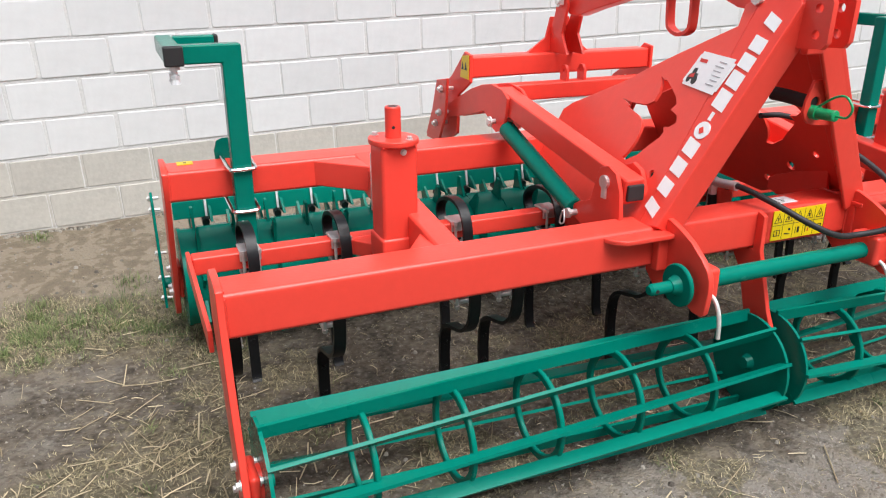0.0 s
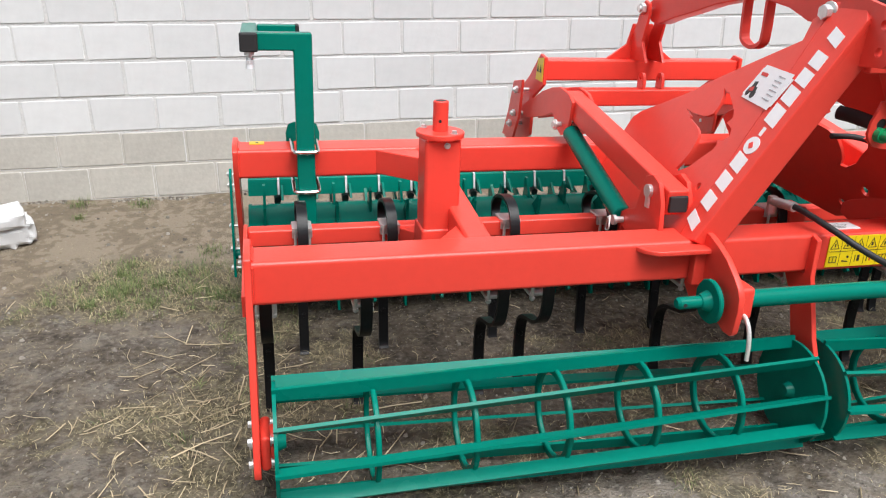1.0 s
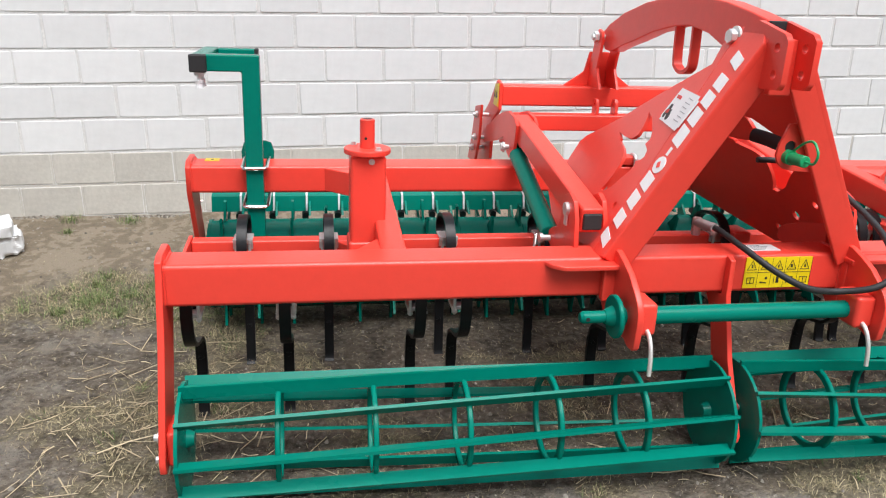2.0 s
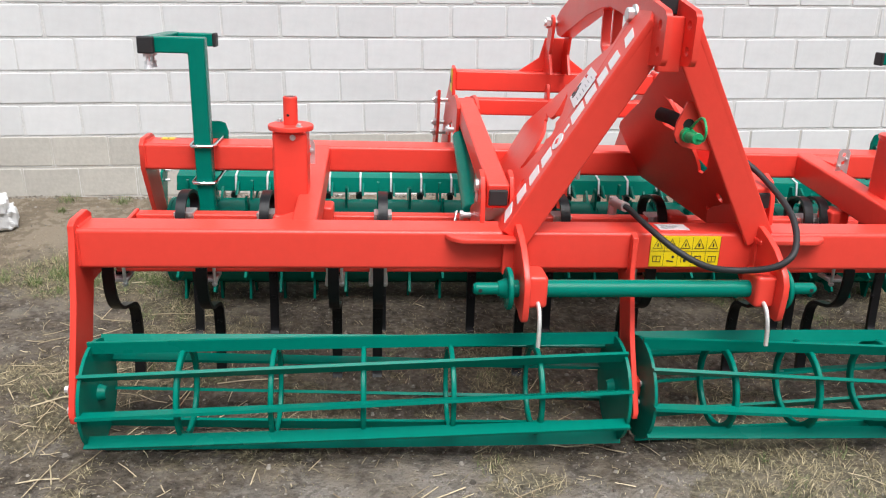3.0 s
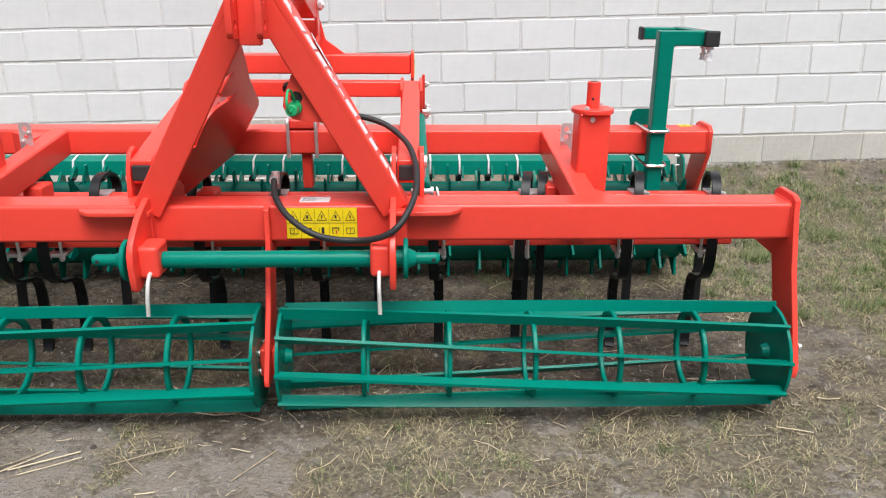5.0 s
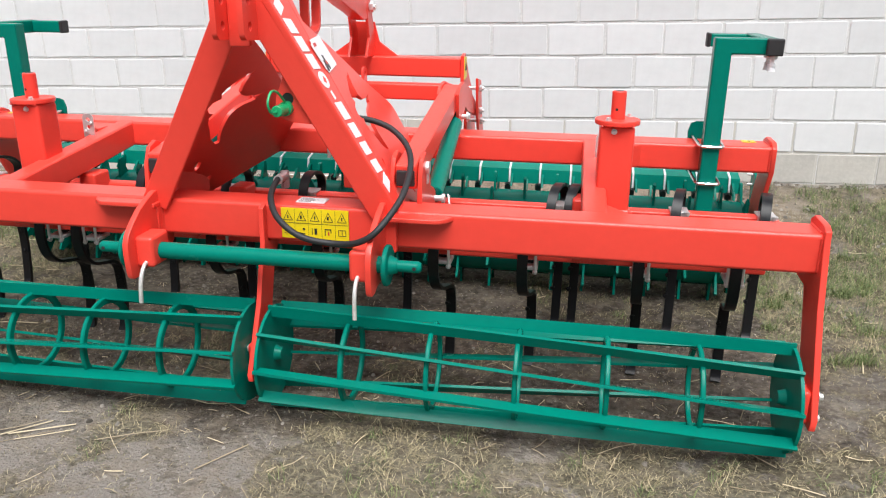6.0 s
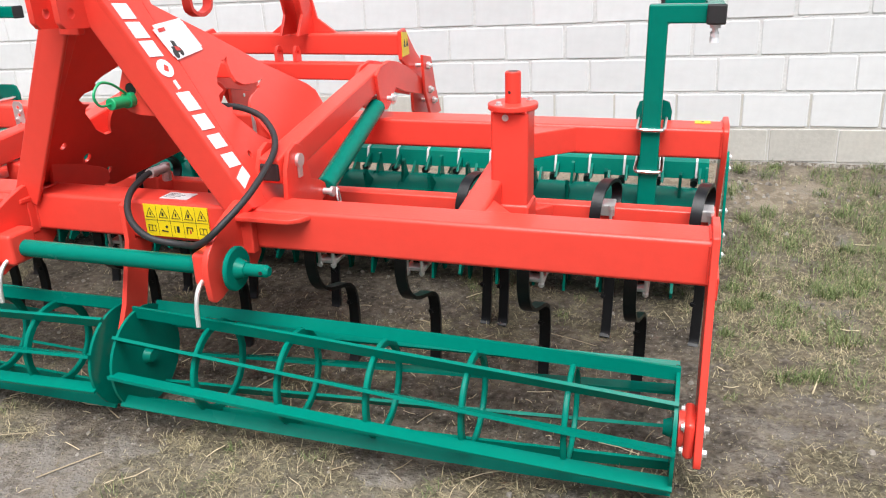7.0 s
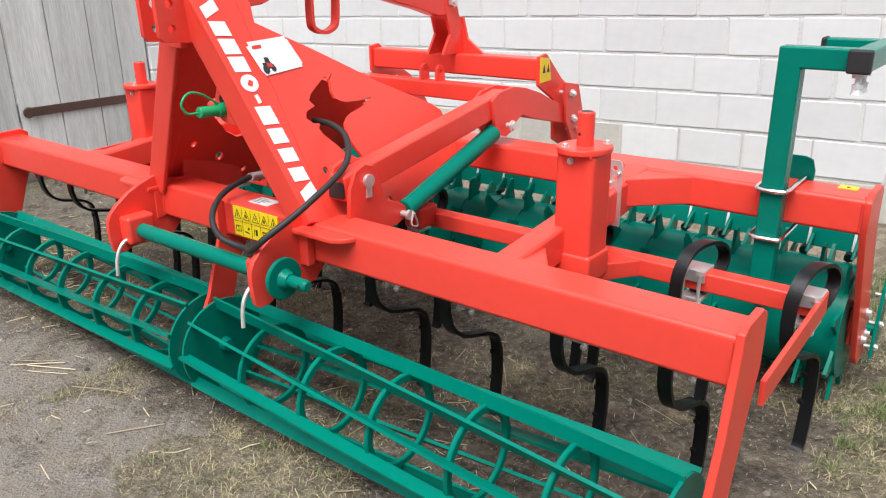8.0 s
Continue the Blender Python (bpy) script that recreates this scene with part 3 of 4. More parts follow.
def tooth():
    """One welded tooth, standing on the drum at angle zero."""
    loop = [(r * math.cos(a), r * math.sin(a)) for a, r in ((-0.20, DRUM - 0.006), (0.26, DRUM - 0.006), (0.16, DRUM + 0.022), (0.06, 0.25), (-0.02, 0.254), (-0.09, DRUM + 0.03))]
    return plate(loop, 0.010, yz(0))


PITCH, TEETH, FIRST = 0.1322, 9, -1.540
first = part("tooth", tooth(), GREEN, packer)
for i in range(25):
    for k in range(TEETH):
        o = first if i == k == 0 else again(first, (0, 0, 0), packer)
        o.location = (FIRST + PITCH * i if i < 24 else 1.591, RY, RZ)
        o.rotation_euler = (2 * math.pi * (k + 0.5 * (i % 2)) / TEETH, 0, 0)
for i in range(23):
    band = part("drum_band", rod((FIRST + PITCH * i + 0.012, RY, RZ), (FIRST + PITCH * (i + 1) - 0.012, RY, RZ), DRUM + 0.006, 14), GREEN, packer) if i == 0 else again(band, (PITCH, 0, 0), packer)
for s in (-1, 1):
    part("end_disc", plate(circle(0, 0, DRUM + 0.004, 32), 0.012, yz(s * 1.594) @ Matrix.Translation((RY, RZ, 0))), GREEN, packer)
scraper = part("scraper_beam", plate([(1.190, 0.430), (1.198, 0.429), (1.212, 0.482), (1.272, 0.496), (1.272, 0.504), (1.206, 0.490)], 3.2, yz(0)), GREEN, machine, "green folded scraper beam")
strip = part("scraper_edge", plate([(1.1835, 0.434), (1.1885, 0.434), (1.2035, 0.4915), (1.262, 0.5055), (1.262, 0.509), (1.199, 0.4955)], 0.008, yz(0)), EDGE, scraper, "bright scraper edge")
tab = part("scraper_blade", plate([(1.12, 0.43), (1.19, 0.425), (1.20, 0.47), (1.18, 0.475)], 0.010, yz(0), b=0.001), GREEN, scraper)
nut = part("scraper_bolt", rod((0, 1.198, 0.420), (0, 1.168, 0.416), 0.015, 6), BLACK, scraper)
for i in range(25):
    x = FIRST + PITCH * i + 0.056
    if x > 1.57:
        continue
    for o in (strip, tab, nut):
        dx = {strip: 0.0, tab: 0.012, nut: -0.006}[o]
        if i == 0:
            o.location = (x + dx, 0, 0)
        else:
            q = again(o, (0, 0, 0), scraper)
            q.location = (x + dx, 0, 0)
for s in (-1, 1):
    arm = part("scraper_arm", plate([(1.12, 0.12), (1.18, 0.12), (1.22, 0.2), (1.30, 0.50), (1.26, 0.525), (1.215, 0.50), (1.15, 0.30)], 0.01, yz(s * 1.665), b=0.002), GREEN, machine, "green scraper side arm")
    for y, z in ((1.15, 0.15), (1.175, 0.22), (1.195, 0.31), (1.25, 0.46), (1.265, 0.50)):
        part("bolt", joined(rod((s * 1.64, y, z), (s * 1.680, y, z), 0.006, 10), rod((s * 1.670, y, z), (s * 1.677, y, z), 0.011, 6)), ZINC, arm)
    part("spacer", rod((s * 1.635, 1.17, 0.2), (s * 1.66, 1.17, 0.2), 0.02, 14), GREEN, arm)

# headstock: two leaning legs with cheek plates
LEG_D = Vector((0.4919, 0, 0.8706))


def cheek_plane(s, out=0.0):
    """u along y, v up along the leg; out is the distance past the plate's outer face."""
    v = Vector((-s * LEG_D.x, 0, LEG_D.z))
    n = Vector((s * LEG_D.z, 0, LEG_D.x))
    o = Vector((s * 0.402, 0, 0.6227)) + n * out
    m = Matrix.Identity(4)
    w = Vector((0, 1, 0)).cross(v)
    for i in range(3):
        m[i][0], m[i][1], m[i][2], m[i][3] = (0, 1, 0)[i], v[i], w[i], o[i]
    return m


def on_cheek(pts):
    return [(y, (z - 0.6227) / 0.8706) for y, z in pts]


FRONT = on_cheek([(-0.012, 0.625), (-0.07, 1.10), (-0.085, 1.215), (-0.05, 1.25), (0.0605, 1.25), (0.0605, 0.612)])
CHEEK = on_cheek([(0.06, 0.612), (0.06, 1.25), (0.115, 1.20), (0.099, 1.147), (0.19, 1.105), (0.31, 1.050), (0.437, 0.988), (0.542, 0.933), (0.63, 0.896), (0.80, 0.824), (0.843, 0.795), (0.843, 0.60), (0.40, 0.532), (0.20, 0.60)])
CUT = on_cheek([(0.290, 0.975), (0.305, 0.973), (0.333, 0.981), (0.310, 0.962), (0.297, 0.936), (0.300, 0.912), (0.322, 0.900), (0.350, 0.894), (0.412, 0.890), (0.482, 0.892), (0.424, 0.880), (0.424, 0.874), (0.392, 0.869), (0.352, 0.864), (0.322, 0.856), (0.298, 0.842), (0.290, 0.826), (0.287, 0.795), (0.296, 0.763), (0.310, 0.741), (0.288, 0.738), (0.240, 0.765), (0.212, 0.796), (0.178, 0.829), (0.173, 0.845), (0.186, 0.857), (0.160, 0.861), (0.138, 0.879), (0.152, 0.895), (0.173, 0.900), (0.196, 0.904), (0.182, 0.922), (0.201, 0.938), (0.235, 0.953)])
TOE, FOLD = 0.145, 0.06


def toed(bm, s):
    """The cheeks are folded behind the legs and run inwards to the rear beam."""
    for v in bm.verts:
        v.co.x -= s * TOE * (v.co.y - FOLD)
    return bm


for s in (-1, 1):
    leg = part("headstock_leg", beam((s * 0.3625, -0.005, 0.602), (s * 0.0122, -0.080, 1.222), 0.079, 0.014, up=(0, 1, 0), b=0.005), RED, machine, "red leaning headstock leg")
    part("leg_face", plate(FRONT, 0.020, cheek_plane(s, -0.010), b=0.004), RED, leg)
    part("cheek_plate", toed(plate(CHEEK, 0.010, cheek_plane(s, -0.005), [CUT, on_cheek(circle(0.126, 0.737, 0.011, 12)), on_cheek(circle(0.235, 0.672, 0.016, 12)), on_cheek(circle(0.35, 0.60, 0.013, 12))], b=0.003), s), RED, leg, "red cheek plate with a cut-out emblem")
    # plain white shapes in place of the lettering
    pen = cheek_plane(s, 0.0012)

    def mark(pts, mat=WHITE, name="white_mark"):
        part(name, plate(on_cheek(pts), 0.002, pen), mat, leg)

    def at(z, off):
        """A point beside the lettering's middle line, which leans with the leg."""
        return (0.036 - (z - 0.714) * 0.13 + off, z)

    # two end lozenges, nine plain cells between them, the fourth a round badge, the fifth a short dash
    ends, cells = (((0.641, 1.14), (0.724, 0.780, 0.833, 0.880, 0.918, 0.962, 1.015, 1.062, 1.107)) if s < 0
                   else ((0.674, 1.165), (1.137, 1.090, 1.043, 0.993, 0.951, 0.907, 0.852, 0.800, 0.748)))
    bend = 0.0 if s < 0 else -0.012
    for z0 in ends:
        mark([at(z0, -0.026 + bend), at(z0 + 0.030, -0.028 + bend), at(z0 + 0.050, 0.026 + bend), at(z0 + 0.020, 0.028 + bend)])
    for k, zc in enumerate(cells):
        lean = 0.006 if s < 0 else -0.002
        if k == 3:
            cy, cz = at(zc, bend)
            mark([(cy + 0.028 * math.cos(a), cz + 0.0225 * math.sin(a)) for a in (2 * math.pi * i / 18 for i in range(18))], name="badge")
            part("badge_print", plate(on_cheek([(cy - 0.010, cz - 0.004), (cy + 0.003, cz - 0.010), (cy + 0.012, cz + 0.002), (cy + 0.001, cz + 0.009)]), 0.001, cheek_plane(s, 0.0032)), RED, leg)
        elif k == 4:
            mark([at(zc - 0.012, -0.006 + bend), at(zc - 0.010, 0.006 + bend), at(zc + 0.012, 0.006 + bend), at(zc + 0.010, -0.006 + bend)])
        else:
            wide = (0.019, 0.020, 0.020, 0, 0, 0.024, 0.020, 0.018, 0.018)[k]
            mark([at(zc - wide - lean, -0.026 + bend), at(zc - wide + lean, 0.026 + bend), at(zc + wide + lean, 0.026 + bend), at(zc + wide - lean, -0.026 + bend)])
    low, top = (0.968, 1.066) if s < 0 else (1.005, 1.098)
    by = 0.0 if s < 0 else 0.008
    quad = [(0.024 + by, top - 0.002), (0.181 + by, top + 0.003), (0.206 + by, low + 0.008), (0.044 + by, low)]
    under = [(0.016 + by, top - 0.012), (0.190 + by, top - 0.005), (0.214 + by, low + 0.017), (0.038 + by, low + 0.010)]
    sheet = part("paper_label", toed(plate(on_cheek(under), 0.0016, cheek_plane(s, 0.0011)), s), WHITE, machine, "white printed paper sheets stuck to the cheek plate")
    part("paper_label", toed(plate(on_cheek(quad), 0.0016, cheek_plane(s, 0.0028)), s), WHITE, sheet)
    ink = cheek_plane(s, 0.0042)
    # a small tractor picture: hull, cab, wheels; a red heading; faint lines of print
    ty, tz = (0.172, 0.998) if s < 0 else (0.076, 1.026)
    hull = [(ty - 0.020, tz - 0.004), (ty - 0.020, tz + 0.012), (ty - 0.008, tz + 0.012), (ty - 0.006, tz + 0.026), (ty + 0.010, tz + 0.024), (ty + 0.012, tz + 0.010), (ty + 0.022, tz + 0.004), (ty + 0.022, tz - 0.006)]
    part("picture", toed(plate(on_cheek(hull), 0.001, ink), s), INK_AND_BORE, sheet, "dark picture on the sheet")
    part("picture", toed(plate(on_cheek([(ty - 0.006, tz), (ty - 0.004, tz + 0.012), (ty + 0.016, tz + 0.006), (ty + 0.016, tz - 0.002)]), 0.0018, ink), s), REDINK, sheet)
    for dy, r in ((-0.014, 0.012), (0.016, 0.009)):
        part("picture", toed(plate(on_cheek(circle(ty + dy, tz - 0.006, r, 12)), 0.0014, ink), s), INK_AND_BORE, sheet)
    hy, hz = (0.160, 1.044) if s < 0 else (0.062, 1.080)
    part("heading", toed(plate(on_cheek([(hy - 0.020, hz - 0.004), (hy + 0.016, hz - 0.003), (hy + 0.018, hz + 0.006), (hy - 0.018, hz + 0.005)]), 0.001, ink), s), REDINK, sheet)
    for k in range(6):
        zz, l0 = top - 0.016 - 0.012 * k, 0.050 + 0.004 * (k % 3)
        if s < 0:
            part("print_line", toed(plate(on_cheek([(l0, zz), (l0 + 0.035 + 0.006 * (k % 2), zz + 0.002), (l0 + 0.035 + 0.006 * (k % 2), zz - 0.0005), (l0, zz - 0.0025)]), 0.001, ink), s), GREYINK, sheet)
    # upper cheeks for the top link
    TOP = [(-0.155, 1.105), (-0.17, 1.122), (-0.172, 1.222), (-0.155, 1.24), (-0.03, 1.268), (0.03, 1.262), (0.05, 1.21), (0.04, 1.13), (-0.02, 1.098)]
    ex = s * 0.038 - 0.010
    ear = part("top_link_plate", plate(TOP, 0.016, yz(ex), [circle(-0.13, 1.205, 0.0125), circle(-0.13, 1.14, 0.0125)]), RED, machine, "red top-link plate with two pin holes")
    hexbolt((ex + s * 0.009, 0.065, 1.222), (s, 0, 0), 0.021, 0.026, ZINC, ear)
part("headstock_web", box(-0.040, 0.020, -0.10, -0.075, 1.085, 1.225, 0.004), RED, machine)

# curved top brace
outer = [(-0.02, 1.225), (-0.025, 1.27), (0.06, 1.288), (0.2, 1.312), (0.38, 1.325), (0.56, 1.322), (0.75, 1.302), (0.94, 1.262), (1.08, 1.215), (1.135, 1.185), (1.145, 1.145), (1.10, 1.115), (1.04, 1.112), (0.93, 1.143), (0.83, 1.165), (0.67, 1.205), (0.5, 1.232), (0.4, 1.236), (0.28, 1.22), (0.19, 1.19), (0.08, 1.18)]
brace = part("top_brace", plate(outer, 0.058, yz(0.0), b=0.005), RED, machine, "red curved top brace")
part("end_plug", box(-0.026, 0.026, -0.036, -0.024, 1.228, 1.268, 0.003), RUBBER, brace, "black plastic end plug")
loop_path = [Vector(p) for p in ((0.0, 0.408, 1.25), (0.0, 0.405, 1.13), (0.0, 0.42, 1.102), (0.0, 0.46, 1.09), (0.0, 0.50, 1.102), (0.0, 0.517, 1.13), (0.0, 0.525, 1.25))]
part("hook_loop", sweep(smooth_path(loop_path, 3), flat_section(0.03, 0.012)), RED, brace, smooth=True)

# rear cross beam on its arms
tbar = part("rear_cross_beam", box(-0.43, 0.412, 1.147, 1.232, 0.88, 0.962, 0.008), RED, machine, "red rear lift cross beam")
SIDE = [(1.137, 0.865), (1.137, 0.972), (1.19, 0.980), (1.31, 0.875), (1.40, 0.82), (1.49, 0.72), (1.60, 0.56), (1.42, 0.56), (1.26, 0.64), (1.25, 0.80)]
for s in (-1, 1):
    x = -0.437 if s < 0 else 0.419
    part("side_plate", plate(SIDE, 0.014, yz(x), b=0.003), RED, tbar, "red side plate of the lift")
    part("side_plate", plate([(1.25, 0.87), (1.36, 0.85), (1.41, 0.72), (1.48, 0.60), (1.34, 0.60), (1.27, 0.72)], 0.012, yz(x + s * 0.05), b=0.003), RED, tbar)
    part("warning_label", plate([(1.142, 0.875), (1.222, 0.878), (1.206, 0.962), (1.142, 0.970)], 0.002, yz(x + s * 0.0085)), YELLOW, tbar, "yellow warning sticker")
    for k in range(2):
        part("pictogram", plate([(1.158 + 0.03 * k, 0.91), (1.178 + 0.03 * k, 0.91), (1.168 + 0.03 * k, 0.94)], 0.001, yz(x + s * 0.0105)), INK_AND_BORE, tbar)
    for y, z in ((1.30, 0.822), (1.318, 0.722), (1.36, 0.67)):
        part("bolt", joined(rod((x - s * 0.01, y, z), (x + s * 0.076, y, z), 0.008, 12), rod((x + s * 0.0565, y, z), (x + s * 0.068, y, z), 0.015, 6)), ZINC, tbar)
    # stand for the brace
    part("brace_stand", plate([(1.06, 0.962), (1.30, 0.962), (1.22, 1.02), (1.17, 1.10), (1.15, 1.17), (1.12, 1.195), (1.085, 1.185), (1.075, 1.15), (1.11, 1.04)], 0.012, yz(s * 0.037 - 0.012), b=0.002), RED, tbar)
    part("stand_bolt", joined(rod((s * 0.03, 1.115, 1.163), (s * 0.07 - 0.012, 1.115, 1.163), 0.012, 12), rod((s * 0.046 - 0.012, 1.115, 1.163), (s * 0.062 - 0.012, 1.115, 1.163), 0.022, 6)), ZINC, tbar)
part("stand_web", plate([(-0.16, 0.962), (0.13, 0.962), (0.05, 1.02), (0.03, 1.10), (-0.055, 1.10), (-0.075, 1.02)], 0.012, xz(1.20), b=0.002), RED, tbar)
cross = part("lower_cross_tube", box(-0.40, 0.39, 1.02, 1.085, 0.80, 0.865, 0.008), RED, machine, "red lower cross tube")
for x in (-0.062, 0.018):
    part("lug_ear", plate([(1.03, 0.86), (1.03, 0.905), (1.045, 0.925), (1.065, 0.925), (1.08, 0.905), (1.08, 0.86)], 0.012, yz(x), [circle(1.055, 0.902, 0.008, 10)]), RED, cross)

for s in (-1, 1):
    ax = s * 0.402
    arm = part("lift_arm", beam((ax, 0.10, 0.697), (s * 0.415, 0.905, 0.846), 0.066, 0.078, b=0.007), RED, machine, "red box-section lift arm")
    HEAD = [(0.80, 0.80), (0.79, 0.858), (0.83, 0.882), (0.92, 0.892), (1.0, 0.878), (1.1, 0.848), (1.2, 0.805), (1.34, 0.75), (1.355, 0.72), (1.33, 0.695), (1.2, 0.725), (1.07, 0.755), (0.98, 0.785), (0.94, 0.765), (0.91, 0.735), (0.875, 0.722), (0.838, 0.735), (0.81, 0.765)]
    for dx in (-0.037, 0.037):
        part("arm_head", plate(HEAD, 0.012, yz(s * 0.415 + dx), b=0.002), RED, arm)
    part("arm_web", beam((s * 0.415, 0.88, 0.858), (s * 0.415, 1.08, 0.82), 0.064, 0.05, b=0.004), RED, arm)
    part("end_plug", box(ax - 0.028, ax + 0.028, 0.088, 0.1, 0.672, 0.72, 0.004), RUBBER, arm, "black end plug")
    LUG = [(0.09, 0.61), (0.10, 0.70), (0.125, 0.75), (0.165, 0.765), (0.205, 0.75), (0.225, 0.70), (0.245, 0.64), (0.30, 0.62), (0.335, 0.60), (0.335, 0.565), (0.29, 0.55), (0.12, 0.56)]
    for dx in (-0.043, 0.043):
        part("arm_lug", plate(LUG, 0.014, yz(ax + dx), b=0.002), RED, machine, "red pivot lug of the lift arm")
    part("pivot_pin", joined(rod((ax - 0.055, 0.17, 0.715), (ax + 0.055, 0.17, 0.715), 0.016, 14), rod((ax + s * 0.05, 0.17, 0.715), (ax + s * 0.06, 0.17, 0.715), 0.02, 14), box(*sorted((ax + s * 0.051, ax + s * 0.057)), 0.158, 0.182, 0.665, 0.715, 0.002)), ZINC, arm, "zinc-plated pivot pin with a keeper plate")
    a, c = Vector((s * 0.447, 0.315, 0.580)), Vector((s * 0.437, 0.88, 0.762))
    d = (c - a).normalized()
    cyl = part("lift_strut", joined(rod(a + d * 0.02, c - d * 0.06, 0.031, 20, b=0.003), rod(c - d * 0.07, c + d * 0.01, 0.018, 14)), GREEN, machine, "green tubular lift strut", True)
    part("strut_pin", joined(rod(a - Vector((0.036, 0, 0)), a + Vector((0.036, 0, 0)), 0.010, 12), rod(a + Vector((s * 0.030, 0, 0)), a + Vector((s * 0.040, 0, 0)), 0.016, 12)), ZINC, cyl)
    part("strut_pin", joined(rod(c - Vector((0.050, 0, 0)), c + Vector((0.050, 0, 0)), 0.010, 12), rod(c + Vector((s * 0.040, 0, 0)), c + Vector((s * 0.046, 0, 0)), 0.020, 14), rod(c + Vector((s * 0.044, 0, 0)), c + Vector((s * 0.053, 0, 0)), 0.014, 6)), ZINC, cyl)
    part("spring_clip", sweep(smooth_path([a + Vector((s * 0.05, 0, 0.015)), a + Vector((s * 0.06, -0.02, -0.02)), a + Vector((s * 0.05, 0.02, -0.035)), a + Vector((s * 0.055, 0.0, 0.01))], 5), round_section(0.0028, 6)), ZINC, cyl)

# weld seams, slightly uneven beads
rw = random.Random(21)


def weld(a, c, r=0.0045):
    a, c = Vector(a), Vector(c)
    k = max(4, int((c - a).length / 0.012))
    pts = [a.lerp(c, i / k) + Vector([rw.uniform(-0.0004, 0.0004) for _ in range(3)]) for i in range(k + 1)]
    part("weld_seam", sweep(pts, round_section(r, 6)), RED, machine, smooth=True)


for s in (-1, 1):
    weld((s * 0.355, -0.001, 0.617), (s * 0.345, 0.10, 0.622))
    weld((s * 0.348, -0.0015, 0.51), (s * 0.348, -0.0015, 0.612))
    weld((s * 0.370, -0.0015, 0.51), (s * 0.370, -0.0015, 0.598))
    weld((s * 0.932, 0.121, 0.61), (s * 1.008, 0.121, 0.61))
    weld((s * 0.931, 0.121, 0.52), (s * 0.931, 0.121, 0.605))
    weld((s * 1.572, -0.002, 0.515), (s * 1.572, -0.002, 0.61))
    weld((s * 1.572, 0.01, 0.621), (s * 1.572, 0.11, 0.621))
    weld((s * 1.617, 0.86, 0.696), (s * 1.617, 0.975, 0.696))
    weld((s * 1.617, 0.843, 0.605), (s * 1.617, 0.843, 0.686))
    weld((s * 1.028 - 0.05, 0.329, 0.836), (s * 1.028 + 0.05, 0.329, 0.836), 0.0035)

# clamp plate on the rear beam's middle
clamp = part("clamp_plate", box(-0.085, 0.045, 0.842, 0.90, 0.697, 0.735, 0.008), RED, machine, "red clamp plate with two shackle bolts")
for x in (-0.075, 0.036):
    p = smooth_path([(x, 0.90, 0.725), (x, 0.86, 0.738), (x, 0.832, 0.725), (x, 0.832, 0.66), (x, 0.833, 0.585)], 5)
    part("shackle", sweep(p, round_section(0.0075, 10)), ZINC, clamp, smooth=True)
part("stub", box(-0.03, 0.01, 0.87, 0.93, 0.45, 0.597, 0.006), RED, machine)

# light-board brackets
for s in (-1, 1):
    bx = s * 1.394
    tube = [(bx - 0.030 * s, 0.40), (bx + 0.030 * s, 0.40), (bx + 0.030 * s, 1.029), (s * 1.545, 1.029), (s * 1.545, 1.085), (bx - 0.030 * s, 1.085)]
    br = part("lamp_bracket", plate(tube, 0.056, xz(0.814), b=0.006), GREEN, machine, "green square-tube lamp bracket")
    part("cross_arm", box(s * 1.562 - 0.026, s * 1.562 + 0.026, 0.775, 1.17, 1.030, 1.084, 0.006), GREEN, br)
    xa, xb = sorted((s * 1.535, s * 1.40))
    part("arm", box(xa, xb, 1.118, 1.168, 1.032, 1.082, 0.006), GREEN, br)
    part("end_cap", box(s * 1.562 - 0.028, s * 1.562 + 0.028, 0.762, 0.785, 1.027, 1.086, 0.005), RUBBER, br, "black plastic end cap")
    xa, xb = sorted((s * 1.402, s * 1.388))
    part("end_cap", box(xa, xb, 1.116, 1.170, 1.030, 1.084, 0.005), RUBBER, br, "black plastic end cap")
    for y in (0.79, 0.85):
        part("screw", joined(rod((s * 1.562, y, 1.03), (s * 1.562, y, 1.016), 0.016, 14), rod((s * 1.562, y, 1.016), (s * 1.562, y, 0.992), 0.0075, 12), rod((s * 1.562, y, 1.000), (s * 1.562, y, 0.990), 0.014, 6), rod((s * 1.562, y, 0.990), (s * 1.562, y, 0.974), 0.011, 10, 0.015)), EDGE, br, "bright screw")
    part("back_plate", plate([(bx - 0.05, 0.56), (bx + 0.05, 0.56), (bx + 0.06, 0.72), (bx + 0.05, 0.752), (bx + 0.03, 0.76), (bx - 0.03, 0.76), (bx - 0.05, 0.752), (bx - 0.06, 0.72)], 0.008, xz(0.993)), GREEN, br)
    for z in (0.703, 0.565):
        p = smooth_path([(bx - 0.042, 1.01, z + 0.006), (bx - 0.042, 0.85, z), (bx - 0.04, 0.79, z - 0.002), (bx - 0.025, 0.778, z - 0.003), (bx + 0.025, 0.778, z - 0.003), (bx + 0.04, 0.79, z - 0.002), (bx + 0.042, 0.85, z), (bx + 0.042, 1.01, z + 0.006)], 5)
        part("u_bolt", sweep(p, round_section(0.0065, 10), up=(0, 0, 1)), CHROME, br, "bright steel U-bolt", True)
    part("small_sticker", box(s * 1.555 - 0.025, s * 1.555 + 0.025, 0.93, 0.972, 0.6945, 0.697), YELLOW, machine, "small yellow sticker")
    part("sticker_print", box(s * 1.555 - 0.004, s * 1.555 + 0.005, 0.944, 0.955, 0.6972, 0.6978), INK_AND_BORE, machine)

